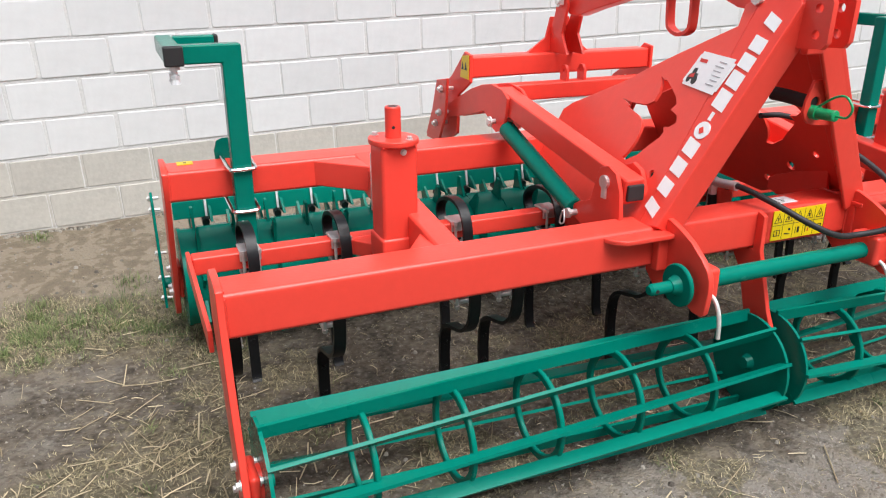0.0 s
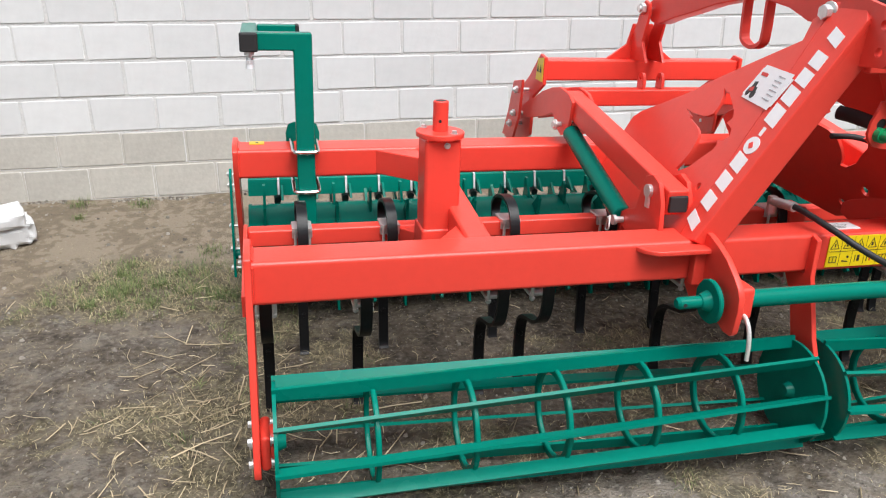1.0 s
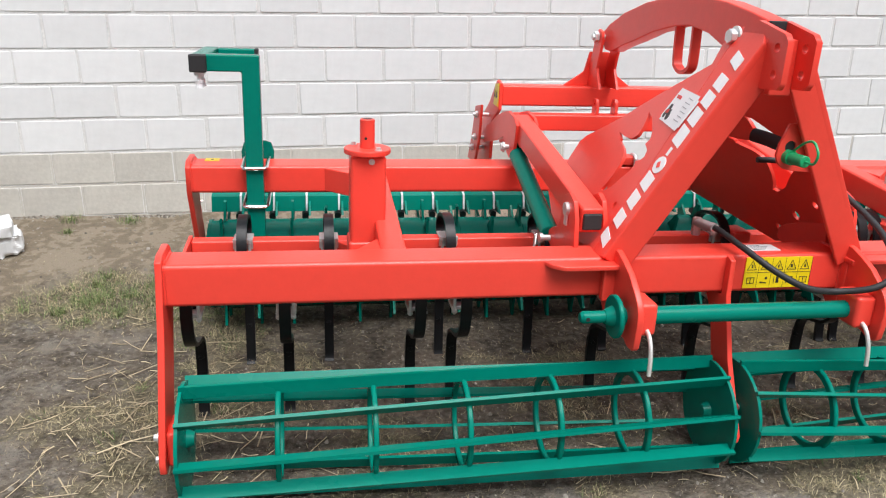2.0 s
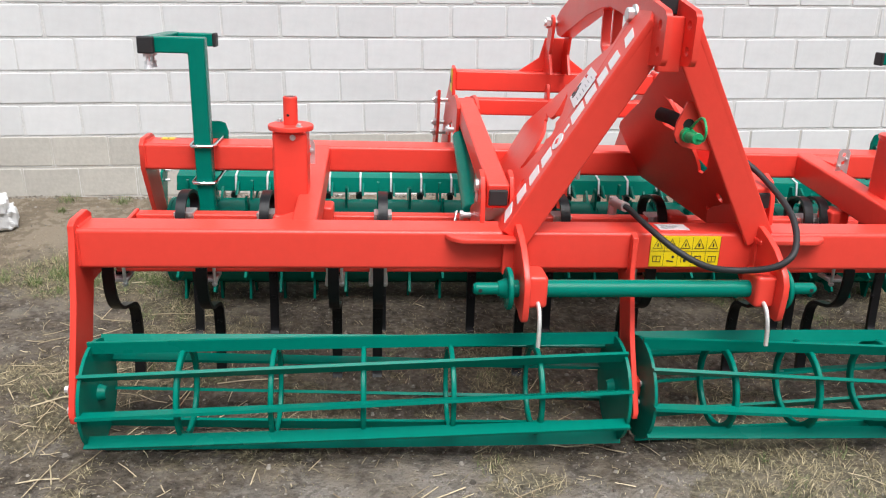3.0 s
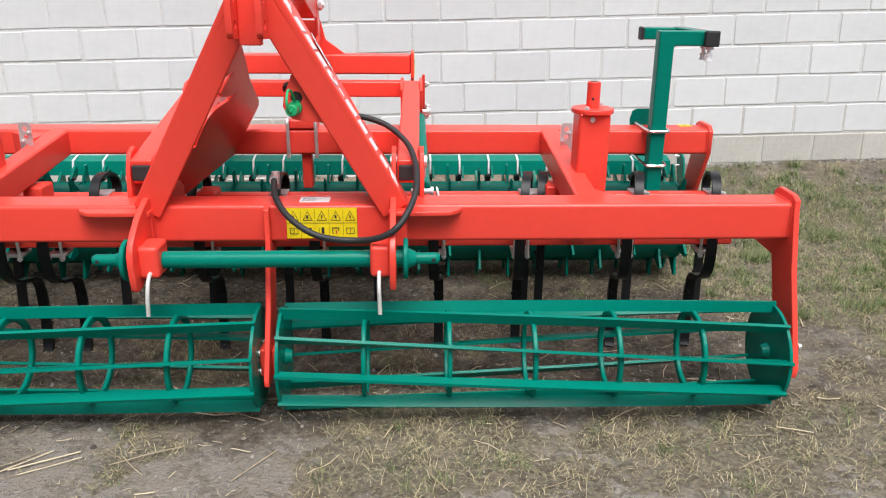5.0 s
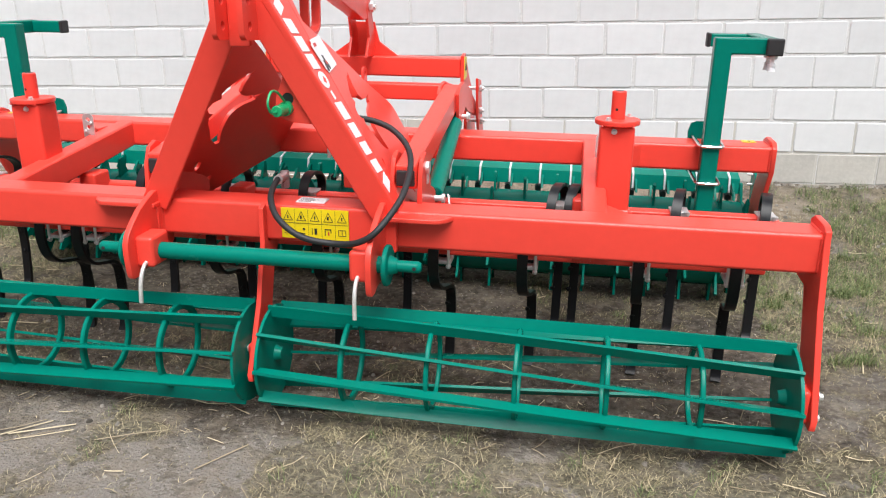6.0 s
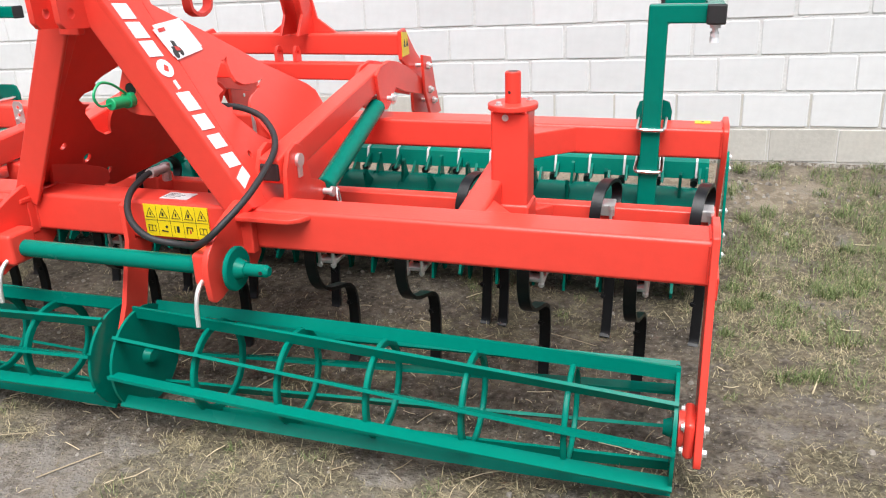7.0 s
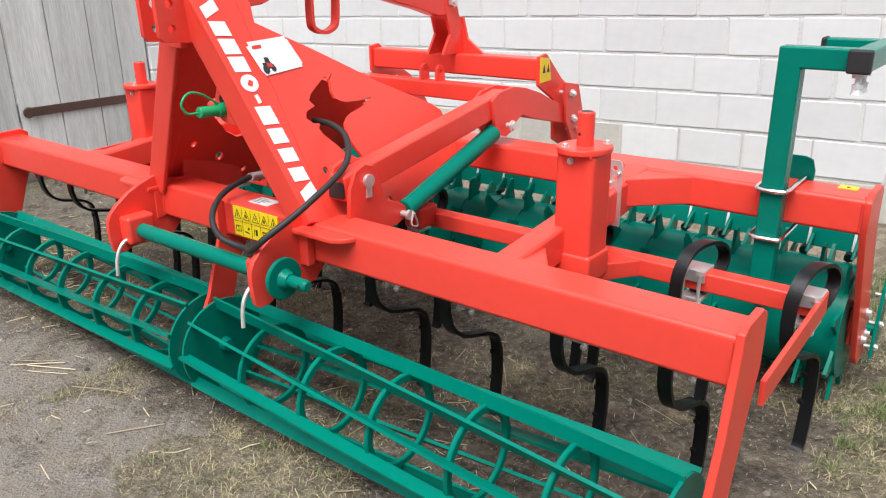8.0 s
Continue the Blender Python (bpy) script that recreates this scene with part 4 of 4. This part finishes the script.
# warning label on the front beam, with rows of pictograms
label = part("warning_label", box(0.04, 0.25, -0.0035, -0.0005, 0.518, 0.612), YELLOW, machine, "yellow safety label with two rows of black pictograms")
for i in range(5):
    cx = 0.061 + 0.042 * i
    part("divider", box(cx + 0.0207, cx + 0.0213, -0.0045, -0.0036, 0.52, 0.61), INK_AND_BORE, label)
    part("pictogram", plate([(cx - 0.015, 0.574), (cx + 0.015, 0.574), (cx, 0.604)], 0.001, xz(-0.0042), [[(cx - 0.0128, 0.5754), (cx + 0.0128, 0.5754), (cx, 0.6013)]]), INK_AND_BORE, label)
    part("pictogram", box(cx - 0.0018 - 0.002 * (i % 2), cx + 0.0018, -0.0046, -0.0036, 0.580, 0.590), INK_AND_BORE, label)
    y0, y1 = -0.0046, -0.0036
    if i in (0, 4):
        part("pictogram", plate([(cx - 0.012, 0.532), (cx + 0.012, 0.532), (cx + 0.012, 0.551), (cx - 0.012, 0.551)], 0.001, xz(-0.0042), [[(cx - 0.0105, 0.5335), (cx + 0.0105, 0.5335), (cx + 0.0105, 0.5495), (cx - 0.0105, 0.5495)]]), INK_AND_BORE, label)
        part("pictogram", box(cx - 0.0008, cx + 0.0008, y0, y1, 0.5337, 0.5493), INK_AND_BORE, label)
    elif i == 1:
        part("pictogram", plate(circle(cx + 0.007, 0.548, 0.004, 10), 0.001, xz(-0.0042)), INK_AND_BORE, label)
        part("pictogram", plate([(cx - 0.012, 0.534), (cx + 0.010, 0.532), (cx + 0.010, 0.5345), (cx - 0.010, 0.538)], 0.001, xz(-0.0042)), INK_AND_BORE, label)
    elif i == 2:
        part("pictogram", box(cx - 0.010, cx - 0.0085, y0, y1, 0.531, 0.552), INK_AND_BORE, label)
        part("pictogram", box(cx - 0.002, cx + 0.006, y0, y1, 0.533, 0.552), INK_AND_BORE, label)
    else:
        part("pictogram", plate([(cx - 0.012, 0.531), (cx - 0.0095, 0.531), (cx - 0.0095, 0.549), (cx + 0.006, 0.549), (cx + 0.006, 0.540), (cx + 0.0085, 0.540), (cx + 0.0085, 0.552), (cx - 0.012, 0.552)], 0.001, xz(-0.0042)), INK_AND_BORE, label)
        part("pictogram", box(cx - 0.002, cx + 0.002, y0, y1, 0.532, 0.543), REDINK, label)
part("divider", box(0.042, 0.248, -0.0045, -0.0036, 0.5655, 0.5665), INK_AND_BORE, label)
plate_label = part("type_plate", box(0.075, 0.165, 0.03, 0.085, 0.6205, 0.6225), WHITE, machine, "pale type plate on the beam's top")
for k in range(4):
    part("print_line", box(0.082, 0.12 + 0.01 * (k % 3), 0.038 + 0.011 * k, 0.041 + 0.011 * k, 0.6226, 0.623), INK_AND_BORE, plate_label)

# hydraulic hose and couplings
hose_path = [(-0.012, 0.150, 0.655), (-0.008, 0.10, 0.668), (0.017, -0.02, 0.645), (0.07, -0.10, 0.605), (0.15, -0.135, 0.567), (0.25, -0.125, 0.55), (0.335, -0.170, 0.577), (0.39, -0.158, 0.622), (0.428, -0.045, 0.69), (0.412, 0.12, 0.762), (0.345, 0.20, 0.818), (0.26, 0.23, 0.845), (0.17, 0.235, 0.85)]
hose = part("hydraulic_hose", sweep(smooth_path(hose_path, 6), round_section(0.0092, 12), up=(0.2, 0.3, 1)), RUBBER, machine, "black rubber hydraulic hose hanging over the beam", True)
part("hose_fitting", joined(rod((-0.02, 0.20, 0.66), (-0.009, 0.11, 0.667), 0.015, 12), rod((-0.02, 0.20, 0.62), (-0.02, 0.20, 0.675), 0.014, 6)), ZINC, hose, "zinc-plated hose fitting", True)
tab_ = part("coupling_bracket", plate([(0.13, 1.005), (0.081, 1.003), (0.071, 0.976), (0.059, 0.948), (0.054, 0.916), (0.064, 0.894), (0.08, 0.881), (0.106, 0.874), (0.17, 0.870), (0.17, 0.93)], 0.01, xz(-0.03), [circle(0.093, 0.941, 0.017, 14)], b=0.002), RED, machine, "red coupling bracket on the headstock leg")
part("dust_cap", joined(rod((0.089, -0.03, 0.914), (0.089, -0.055, 0.914), 0.02, 14), rod((0.089, -0.05, 0.914), (0.089, -0.115, 0.916), 0.016, 14, b=0.002)), CAPGREEN, tab_, "green plastic dust cap", True)
part("cap_strap", sweep(smooth_path([(0.089, -0.112, 0.916), (0.088, -0.15, 0.918), (0.086, -0.165, 0.945), (0.087, -0.14, 0.972), (0.09, -0.10, 0.965), (0.091, -0.05, 0.932)], 6), round_section(0.0035, 8)), CAPGREEN, tab_, smooth=True)
part("rubber_handle", sweep(smooth_path([(0.092, -0.03, 0.938), (0.085, 0.01, 0.942), (0.072, 0.05, 0.948), (0.055, 0.09, 0.952)], 5), round_section(0.020, 12), up=(0, 0, 1)), RUBBER, tab_, smooth=True)

# ---- the block wall ----
TILT_M = Matrix.Translation((0, WALL_Y, 0)) @ pose(0, 0, 0, 0, -WALL_TILT, 0)
BW, BH, GAP = 0.3076, 0.174, 0.013
BASE = 0.8735
PHASE = {-6: -0.39, -5: -0.36, -4: -0.54, -3: -0.365, -2: -0.49, -1: -0.31, 0: -0.47, 1: -0.31, 2: -0.49, 3: -0.34}
wall = part("wall_north", box(-3.16, 6.2, 0.0008, 0.24, -0.4, 3.0), MORTAR, None)
wall.matrix_world = TILT_M
tagged(wall, "white painted sand-lime block wall in running bond", "wall", kind="structure")
rng = random.Random(4)


def block_mesh(w, seed, coat):
    r = random.Random(seed)
    bm = box(0, w - GAP, -0.002, 0.10, 0, BH - GAP)
    for v in bm.verts:
        if v.co.y < 0:
            v.co += Vector((r.uniform(-0.002, 0.002), r.uniform(-0.001, 0.0), r.uniform(-0.0025, 0.0025)))
    es = [e for e in bm.edges if abs(e.verts[0].co.y - e.verts[1].co.y) > 0.05]
    bmesh.ops.bevel(bm, geom=es, offset=r.uniform(0.006, 0.013), segments=2, profile=0.5, affect="EDGES")
    es = [e for e in bm.edges if all(v.co.y < 0.05 for v in e.verts)]
    bmesh.ops.bevel(bm, geom=es, offset=0.0035, segments=2, profile=0.5, affect="EDGES")
    me = bpy.data.meshes.new("block")
    bm.to_mesh(me)
    bm.free()
    me.materials.append(coat)
    return me


BLOCKS = [block_mesh(BW, k, BLOCK) for k in range(6)]
LOW_BLOCKS = [block_mesh(BW, k, DUSTY) for k in range(10, 14)]
rest = bmesh.new()
for row in range(-6, 12):
    z = BASE + BH * row
    start = PHASE.get(row, -0.32 if row % 2 else -0.47)
    for k in range(-10, 22):
        x = start + BW * k
        if x < -3.15 or x > 5.9:
            continue
        low = row < -3 or (row == -3 and rng.random() < (0.95 if x < 0.2 else 0.04))
        me = LOW_BLOCKS[rng.randrange(4)] if low else BLOCKS[rng.randrange(6)]
        off = Vector((x + rng.uniform(-0.003, 0.003), rng.uniform(-0.0015, 0.0005), z + rng.uniform(-0.002, 0.002)))
        if -4 <= row <= 5 and x < 4.4:
            o = new("block", me)
            o.parent = wall
            o.location = off
        else:
            n0 = len(rest.verts)
            rest.from_mesh(me)
            rest.verts.ensure_lookup_table()
            for v in rest.verts[n0:]:
                v.co += off
# mortar struck flush, a hair's gap on both sides of each bead
bead = bmesh.new()


low_bead = bmesh.new()


def strip(bead, x0, x1, z0, z1):
    vs = [bead.verts.new((x, y, z)) for x, y, z in ((x0, 0.003, z0), (x1, 0.003, z0), (x1, 0.003, z1), (x0, 0.003, z1))]
    w = 0.0015
    fs = [bead.verts.new((x, 0.0006, z)) for x, z in ((x0 + w, z0 + w), (x1 - w, z0 + w), (x1 - w, z1 - w), (x0 + w, z1 - w))]
    bead.faces.new(fs)
    for k in range(4):
        bead.faces.new((vs[k], vs[(k + 1) % 4], fs[(k + 1) % 4], fs[k]))


for row in range(-6, 12):
    z = BASE + BH * row
    start = PHASE.get(row, -0.32 if row % 2 else -0.47)
    for k in range(-10, 22):
        x = start + BW * k
        if -3.15 < x < 5.9:
            joint = low_bead if row < -2 else bead
            m = 0.0004 if row < -2 else 0.003
            strip(joint, x - GAP + m, x - m, z, z + BH - GAP)
            off = rng.uniform(-0.0012, 0.0012)
            strip(joint, x, x + BW - 0.0005, z - GAP + m + off, z - m + off)
bmesh.ops.recalc_face_normals(bead, faces=bead.faces)
bmesh.ops.recalc_face_normals(low_bead, faces=low_bead.faces)
tagged(part("mortar_joints", bead, MORTAR, wall), kind="stuff")
tagged(part("low_mortar_joints", low_bead, DUSTY, wall), kind="stuff")
far = part("far_blocks", rest, BLOCK, wall)
tagged(far, kind="stuff")

# the return wall and the board gate
side_wall = part("wall_west", box(-3.40, -3.157, 1.74, 2.6, -0.3, 2.9), MORTAR, None)
tagged(side_wall, "white block pier beside the board gate", "wall", kind="structure")
for row in range(-5, 11):
    z = 0.80 + BH * row
    for k, (y0, w) in enumerate(((1.735, 0.2425), (1.98, 0.30)) if row % 2 else ((1.735, 0.40), (2.14, 0.14))):
        q = box(-3.2, -3.15, y0, y0 + w, z, z + BH - GAP, 0.004)
        part("block", q, BLOCK, side_wall)
gate = tagged(new("board_gate"), "closed gate of grey weathered vertical boards with a rusty strap", "gate")
rg = random.Random(9)
EDGES = (-1.60, -1.36, -1.10, -0.86, -0.61, -0.35, -0.12, 0.13, 0.36, 0.58, 0.787, 1.058, 1.327, 1.518, 1.725)
for y, y1 in zip(EDGES, EDGES[1:]):
    gap = 0.016 if y1 == 0.787 else 0.007
    q = box(-3.205, -3.18 + rg.uniform(-0.005, 0.005), y, y1 - gap, 0.06 + rg.uniform(0, 0.02), 2.3 + rg.uniform(-0.04, 0.04), 0.003)
    part("board", q, WOOD, gate)
for z in (0.452, 1.75):
    part("iron_strap", box(-3.175, -3.165, 0.83, 1.72, z - 0.028, z + 0.028, 0.002), RUST, gate, "rusty iron hinge strap")
    part("strap_ring", rod((-3.176, 0.835, z), (-3.158, 0.835, z), 0.034, 16, b=0.004), RUST, gate)
    part("cross_rail", box(-3.27, -3.206, -1.6, 1.72, z - 0.06, z + 0.06, 0.004), WOOD, gate)
part("gate_post", box(-3.36, -3.22, 1.58, 1.73, -0.1, 2.35, 0.006), WOOD, gate)

# a broken white block on the ground
def rough_lump(w, d, h, at_, bite, seed):
    """A piece of block: flat worn faces, crumbled edges."""
    bm = bmesh.new()
    bmesh.ops.create_cube(bm, size=1, matrix=Matrix.Diagonal((w, d, h, 1)))
    bmesh.ops.subdivide_edges(bm, edges=bm.edges[:], cuts=9, use_grid_fill=True)
    for v in bm.verts:
        edge = sorted((abs(v.co.x) / w, abs(v.co.y) / d, abs(v.co.z) / h))[1]
        n0 = noise.noise(v.co * 22 + Vector((seed, 0, 0)))
        v.co *= 1 - bite * max(0.0, edge - 0.25) * (0.7 + n0) + 0.03 * n0
        v.co += Vector(at_)
    return bm


lump = joined(rough_lump(0.27, 0.21, 0.055, (-0.02, 0, 0.075), 0.5, 3.0), rough_lump(0.25, 0.18, 0.11, (0.02, 0.005, 0.0), 1.0, 8.0))
stone = part("broken_block", lump, BLOCK, None)
stone.matrix_world = pose(-2.70, 1.80, ground_z(-2.70, 1.80) + 0.045, 3, -4, 20)
tagged(stone, "broken white wall block lying on the sandy ground", "block")

# ---- grass, straw ----
X0, X1, Y0, Y1, CELL = -3.1, 3.6, -1.6, 2.26, 0.02
NX, NY = int((X1 - X0) / CELL) + 2, int((Y1 - Y0) / CELL) + 2
HEIGHT = np.array([[ground_z(X0 + CELL * i, Y0 + CELL * j) for i in range(NX)] for j in range(NY)])
TURF = np.array([[turf_at(X0 + CELL * i, Y0 + CELL * j) for i in range(NX)] for j in range(NY)])
nr = np.random.default_rng(11)


def over(grid, x, y):
    """A grid's value at each point, between its cells."""
    fx, fy = np.clip((x - X0) / CELL, 0, NX - 2.001), np.clip((y - Y0) / CELL, 0, NY - 2.001)
    i, j = fx.astype(int), fy.astype(int)
    u, v = fx - i, fy - j
    return (grid[j, i] * (1 - u) + grid[j, i + 1] * u) * (1 - v) + (grid[j + 1, i] * (1 - u) + grid[j + 1, i + 1] * u) * v


def blades(name, x, y, length, width, lean, mat, label, category, lift=0.0):
    """One mesh of narrow bent strips that rise from the soil and lean over."""
    k = len(x)
    head = nr.uniform(0, 2 * np.pi, k)
    c, s = np.cos(head), np.sin(head)
    curl = nr.normal(0, 0.25, k)
    rows = []
    for f, wf in ((0.0, 1.0), (0.5, 0.85), (1.0, 0.2)):
        out = length * f * np.sin(np.minimum(lean * (0.6 + 0.5 * f), 1.57))
        up = length * f * np.cos(np.minimum(lean * (0.6 + 0.5 * f), 1.57))
        px, py = x + c * out - s * curl * out * f, y + s * out + c * curl * out * f
        pz = over(HEIGHT, px, py) + up + lift * f
        for side in (-0.5, 0.5):
            rows.append(np.stack([px - s * width * wf * side, py + c * width * wf * side, pz - 0.0015 * (f == 0) + 0.001], 1))
    verts = np.stack(rows, 1).reshape(-1, 3)
    n0 = np.arange(k)[:, None] * 6
    faces = np.concatenate([n0 + np.array([0, 1, 3, 2]), n0 + np.array([2, 3, 5, 4])], 0)
    me = bpy.data.meshes.new(name)
    me.from_pydata(verts.tolist(), [], faces.tolist())
    me.materials.append(mat)
    tagged(new(name, me), label, category, kind="stuff")


def scatter(count, keep):
    x, y = nr.uniform(X0 + 0.05, X1 - 0.05, count), nr.uniform(Y0 + 0.05, Y1 - 0.06, count)
    k = nr.random(count) < keep(over(TURF, x, y), x, y)
    return x[k], y[k]


def clumped(count, keep, low, high, spread):
    """Tussocks: each spot kept gets a handful of blades round it."""
    x, y = scatter(count, keep)
    many = nr.integers(low, high, len(x))
    wide = np.repeat(nr.uniform(0.4, 1.0, len(x)) * spread, many)
    x, y = np.repeat(x, many), np.repeat(y, many)
    return x + nr.normal(0, 1, len(x)) * wide, y + nr.normal(0, 1, len(x)) * wide


def soft(a, b, v):
    return np.clip((v - a) / (b - a), 0, 1)


# matted withered grass, dense where the turf is closed
x, y = clumped(26000, lambda t, x, y: soft(0.32, 0.95, t) * (1 - 0.15 * soft(1.4, 1.9, x) * soft(0.0, 0.6, y)), 5, 13, 0.022)
k = len(x)
blades("dry_grass", x, y, nr.uniform(0.010, 0.040, k), nr.uniform(0.0009, 0.0021, k), nr.uniform(0.8, 1.5, k), DRYGRASS, "withered pale grass matted on the soil", "grass", 0.002)
# green shoots among it, thicker at the wall side and beside the machine
green = lambda t, x, y: soft(0.40, 0.95, t) * (0.14 + 0.55 * soft(0.7, 1.3, y) + 0.30 * soft(1.3, 1.8, x) * soft(-0.2, 0.8, y))
x, y = clumped(15000, green, 10, 26, 0.026)
k = len(x)
blades("grass", x, y, nr.uniform(0.012, 0.042, k), nr.uniform(0.0011, 0.0026, k), nr.uniform(0.25, 1.35, k), GRASS, "short sparse green grass growing in patches", "grass")
# taller tufts: at the wall's foot, in the strip beside the machine, and one thick patch
tufts = [(-2.45, 2.19), (-2.15, 2.18), (-2.42, 2.02), (1.95, 2.2), (2.4, 2.21), (2.7, 2.2), (1.78, 2.16), (2.15, 2.14)]
tufts += [(nr.uniform(1.68, 3.3), nr.uniform(0.45, 2.15)) for _ in range(110)] + [(nr.normal(-1.92, 0.26), nr.normal(1.36, 0.13)) for _ in range(15)]
each = nr.integers(35, 130, len(tufts))
wide = np.repeat(nr.uniform(0.016, 0.042, len(tufts)), each)
tall = np.repeat(nr.uniform(0.6, 1.25, len(tufts)), each)
k = len(wide)
x = np.repeat([p[0] for p in tufts], each) + nr.normal(0, 1, k) * wide
y = np.minimum(np.repeat([p[1] for p in tufts], each) + nr.normal(0, 0.8, k) * wide, 2.23)
blades("tufts", x, y, nr.uniform(0.022, 0.062, k) * tall, nr.uniform(0.0013, 0.0030, k), nr.uniform(0.15, 1.1, k), GRASS, "tufts of fresh green grass standing in the litter", "grass")
# chaff: short bits lying all over, most of them in and round the turf
x, y = scatter(190000, lambda t, x, y: (0.16 + 0.30 * soft(0.1, 0.6, t)) * soft(1.9, 1.5, y))
k = len(x)
blades("chaff", x, y, 0.005 + nr.exponential(0.008, k), nr.uniform(0.0008, 0.0020, k), nr.uniform(1.35, 1.57, k), DRYGRASS, "short bits of dry chaff strewn over the soil", "chaff", 0.002)


def straw():
    """Loose stalks: most lie beside the machine, a few before it, a small bundle among them."""
    rs = random.Random(5)
    spots = [(rs.gauss(-1.78, 0.22), rs.gauss(0.25, 0.38), 0.02 + rs.expovariate(18)) for _ in range(230)]
    spots += [(rs.uniform(-1.5, 1.6), rs.gauss(-0.05, 0.22), 0.015 + rs.expovariate(30)) for _ in range(190)]
    spots += [(rs.uniform(-2.8, 3.2), rs.uniform(-0.9, 1.5), 0.015 + rs.expovariate(28)) for _ in range(260)]
    spots = [(x, y, min(d, 0.20), rs.uniform(0, math.pi)) for x, y, d in spots]
    spots += [(-0.62 + 0.05 * math.cos(k), -0.395 + 0.035 * math.sin(2.3 * k), 0.16 + 0.02 * (k % 3), 0.45 + 0.09 * k) for k in range(5)]
    spots += [(0.185, -0.39, 0.075, 0.85), (-0.28, -0.51, 0.05, 0.1), (0.80, -0.50, 0.11, 0.5), (2.25, 1.60, 0.09, 0.1)]
    verts, faces = [], []
    for x, y, length, a in spots:
        r = rs.uniform(0.0009, 0.0019) * (1 if length < 0.12 else 1.25)
        bend = rs.choice((0.0, 0.0, 0.0, rs.uniform(-0.2, 0.2)))
        p1 = (x, y)
        p0 = (x - math.cos(a - bend) * length / 2, y - math.sin(a - bend) * length / 2)
        p2 = (x + math.cos(a + bend) * length / 2, y + math.sin(a + bend) * length / 2)
        side, up = Vector((-math.sin(a), math.cos(a), 0)) * r, Vector((0, 0, r))
        n0 = len(verts)
        for q in (p0, p1, p2):
            p = Vector((q[0], q[1], ground_z(*q) + 0.004 + rs.uniform(0, 0.007)))
            verts.extend([p + side, p + up, p - side, p - up])
        for m in (0, 4):
            faces.extend([(n0 + m + j, n0 + m + (j + 1) % 4, n0 + m + 4 + (j + 1) % 4, n0 + m + 4 + j) for j in range(4)])
    me = bpy.data.meshes.new("straw")
    me.from_pydata(verts, [], faces)
    me.materials.append(STALK)
    tagged(new("straw", me), "scattered stalks of dry straw", "straw", kind="stuff")


straw()
rs = random.Random(13)


def clods():
    """Crumbs of earth and small stones, each a rough little lump."""
    verts, faces = [], []
    ring = ((1, 0), (0.5, 0.87), (-0.5, 0.87), (-1, 0), (-0.5, -0.87), (0.5, -0.87))
    spots = [(rs.uniform(-2.9, 3.2), rs.uniform(-1.2, 2.2)) for _ in range(34000)]
    spots = [(x, y, 0.0012 + 0.003 * rs.random() ** 2 + (0.008 * rs.random() if rs.random() < 0.05 else 0.0)) for x, y in spots if rs.random() < 0.9 - 0.8 * turf_at(x, y)]
    # crumbled earth against the wall's foot, a few stones before it
    spots += [(x, 2.262 - abs(rs.gauss(0, 0.014)), rs.uniform(0.003, 0.011)) for x in (rs.uniform(-3.0, 3.6) for _ in range(2600)) if noise.noise((x * 3.1, 0, 9.0)) > -0.15]
    spots += [(rs.gauss(1.88, 0.16), rs.gauss(1.96, 0.08), rs.uniform(0.005, 0.014)) for _ in range(46)]
    spots += [(rs.uniform(1.7, 3.2), rs.uniform(1.6, 2.2), rs.uniform(0.005, 0.013)) for _ in range(60)]
    for x, y, r in spots:
        z, n0 = ground_z(x, y) - 0.001, len(verts)
        for k, (a, c) in enumerate(ring):
            q = r * rs.uniform(0.7, 1.2)
            verts.append((x + a * q, y + c * q, z))
        for k, (a, c) in enumerate(ring):
            q = r * rs.uniform(0.4, 0.75)
            verts.append((x + a * q, y + c * q, z + r * rs.uniform(0.6, 1.0)))
        faces.extend([(n0 + k, n0 + (k + 1) % 6, n0 + 6 + (k + 1) % 6, n0 + 6 + k) for k in range(6)])
        faces.append(tuple(range(n0 + 6, n0 + 12)))
    me = bpy.data.meshes.new("clods")
    me.from_pydata(verts, [], faces)
    me.materials.append(CLOD)
    tagged(new("clods", me), "crumbs of grey earth and small stones", "soil crumbs", kind="stuff")


clods()
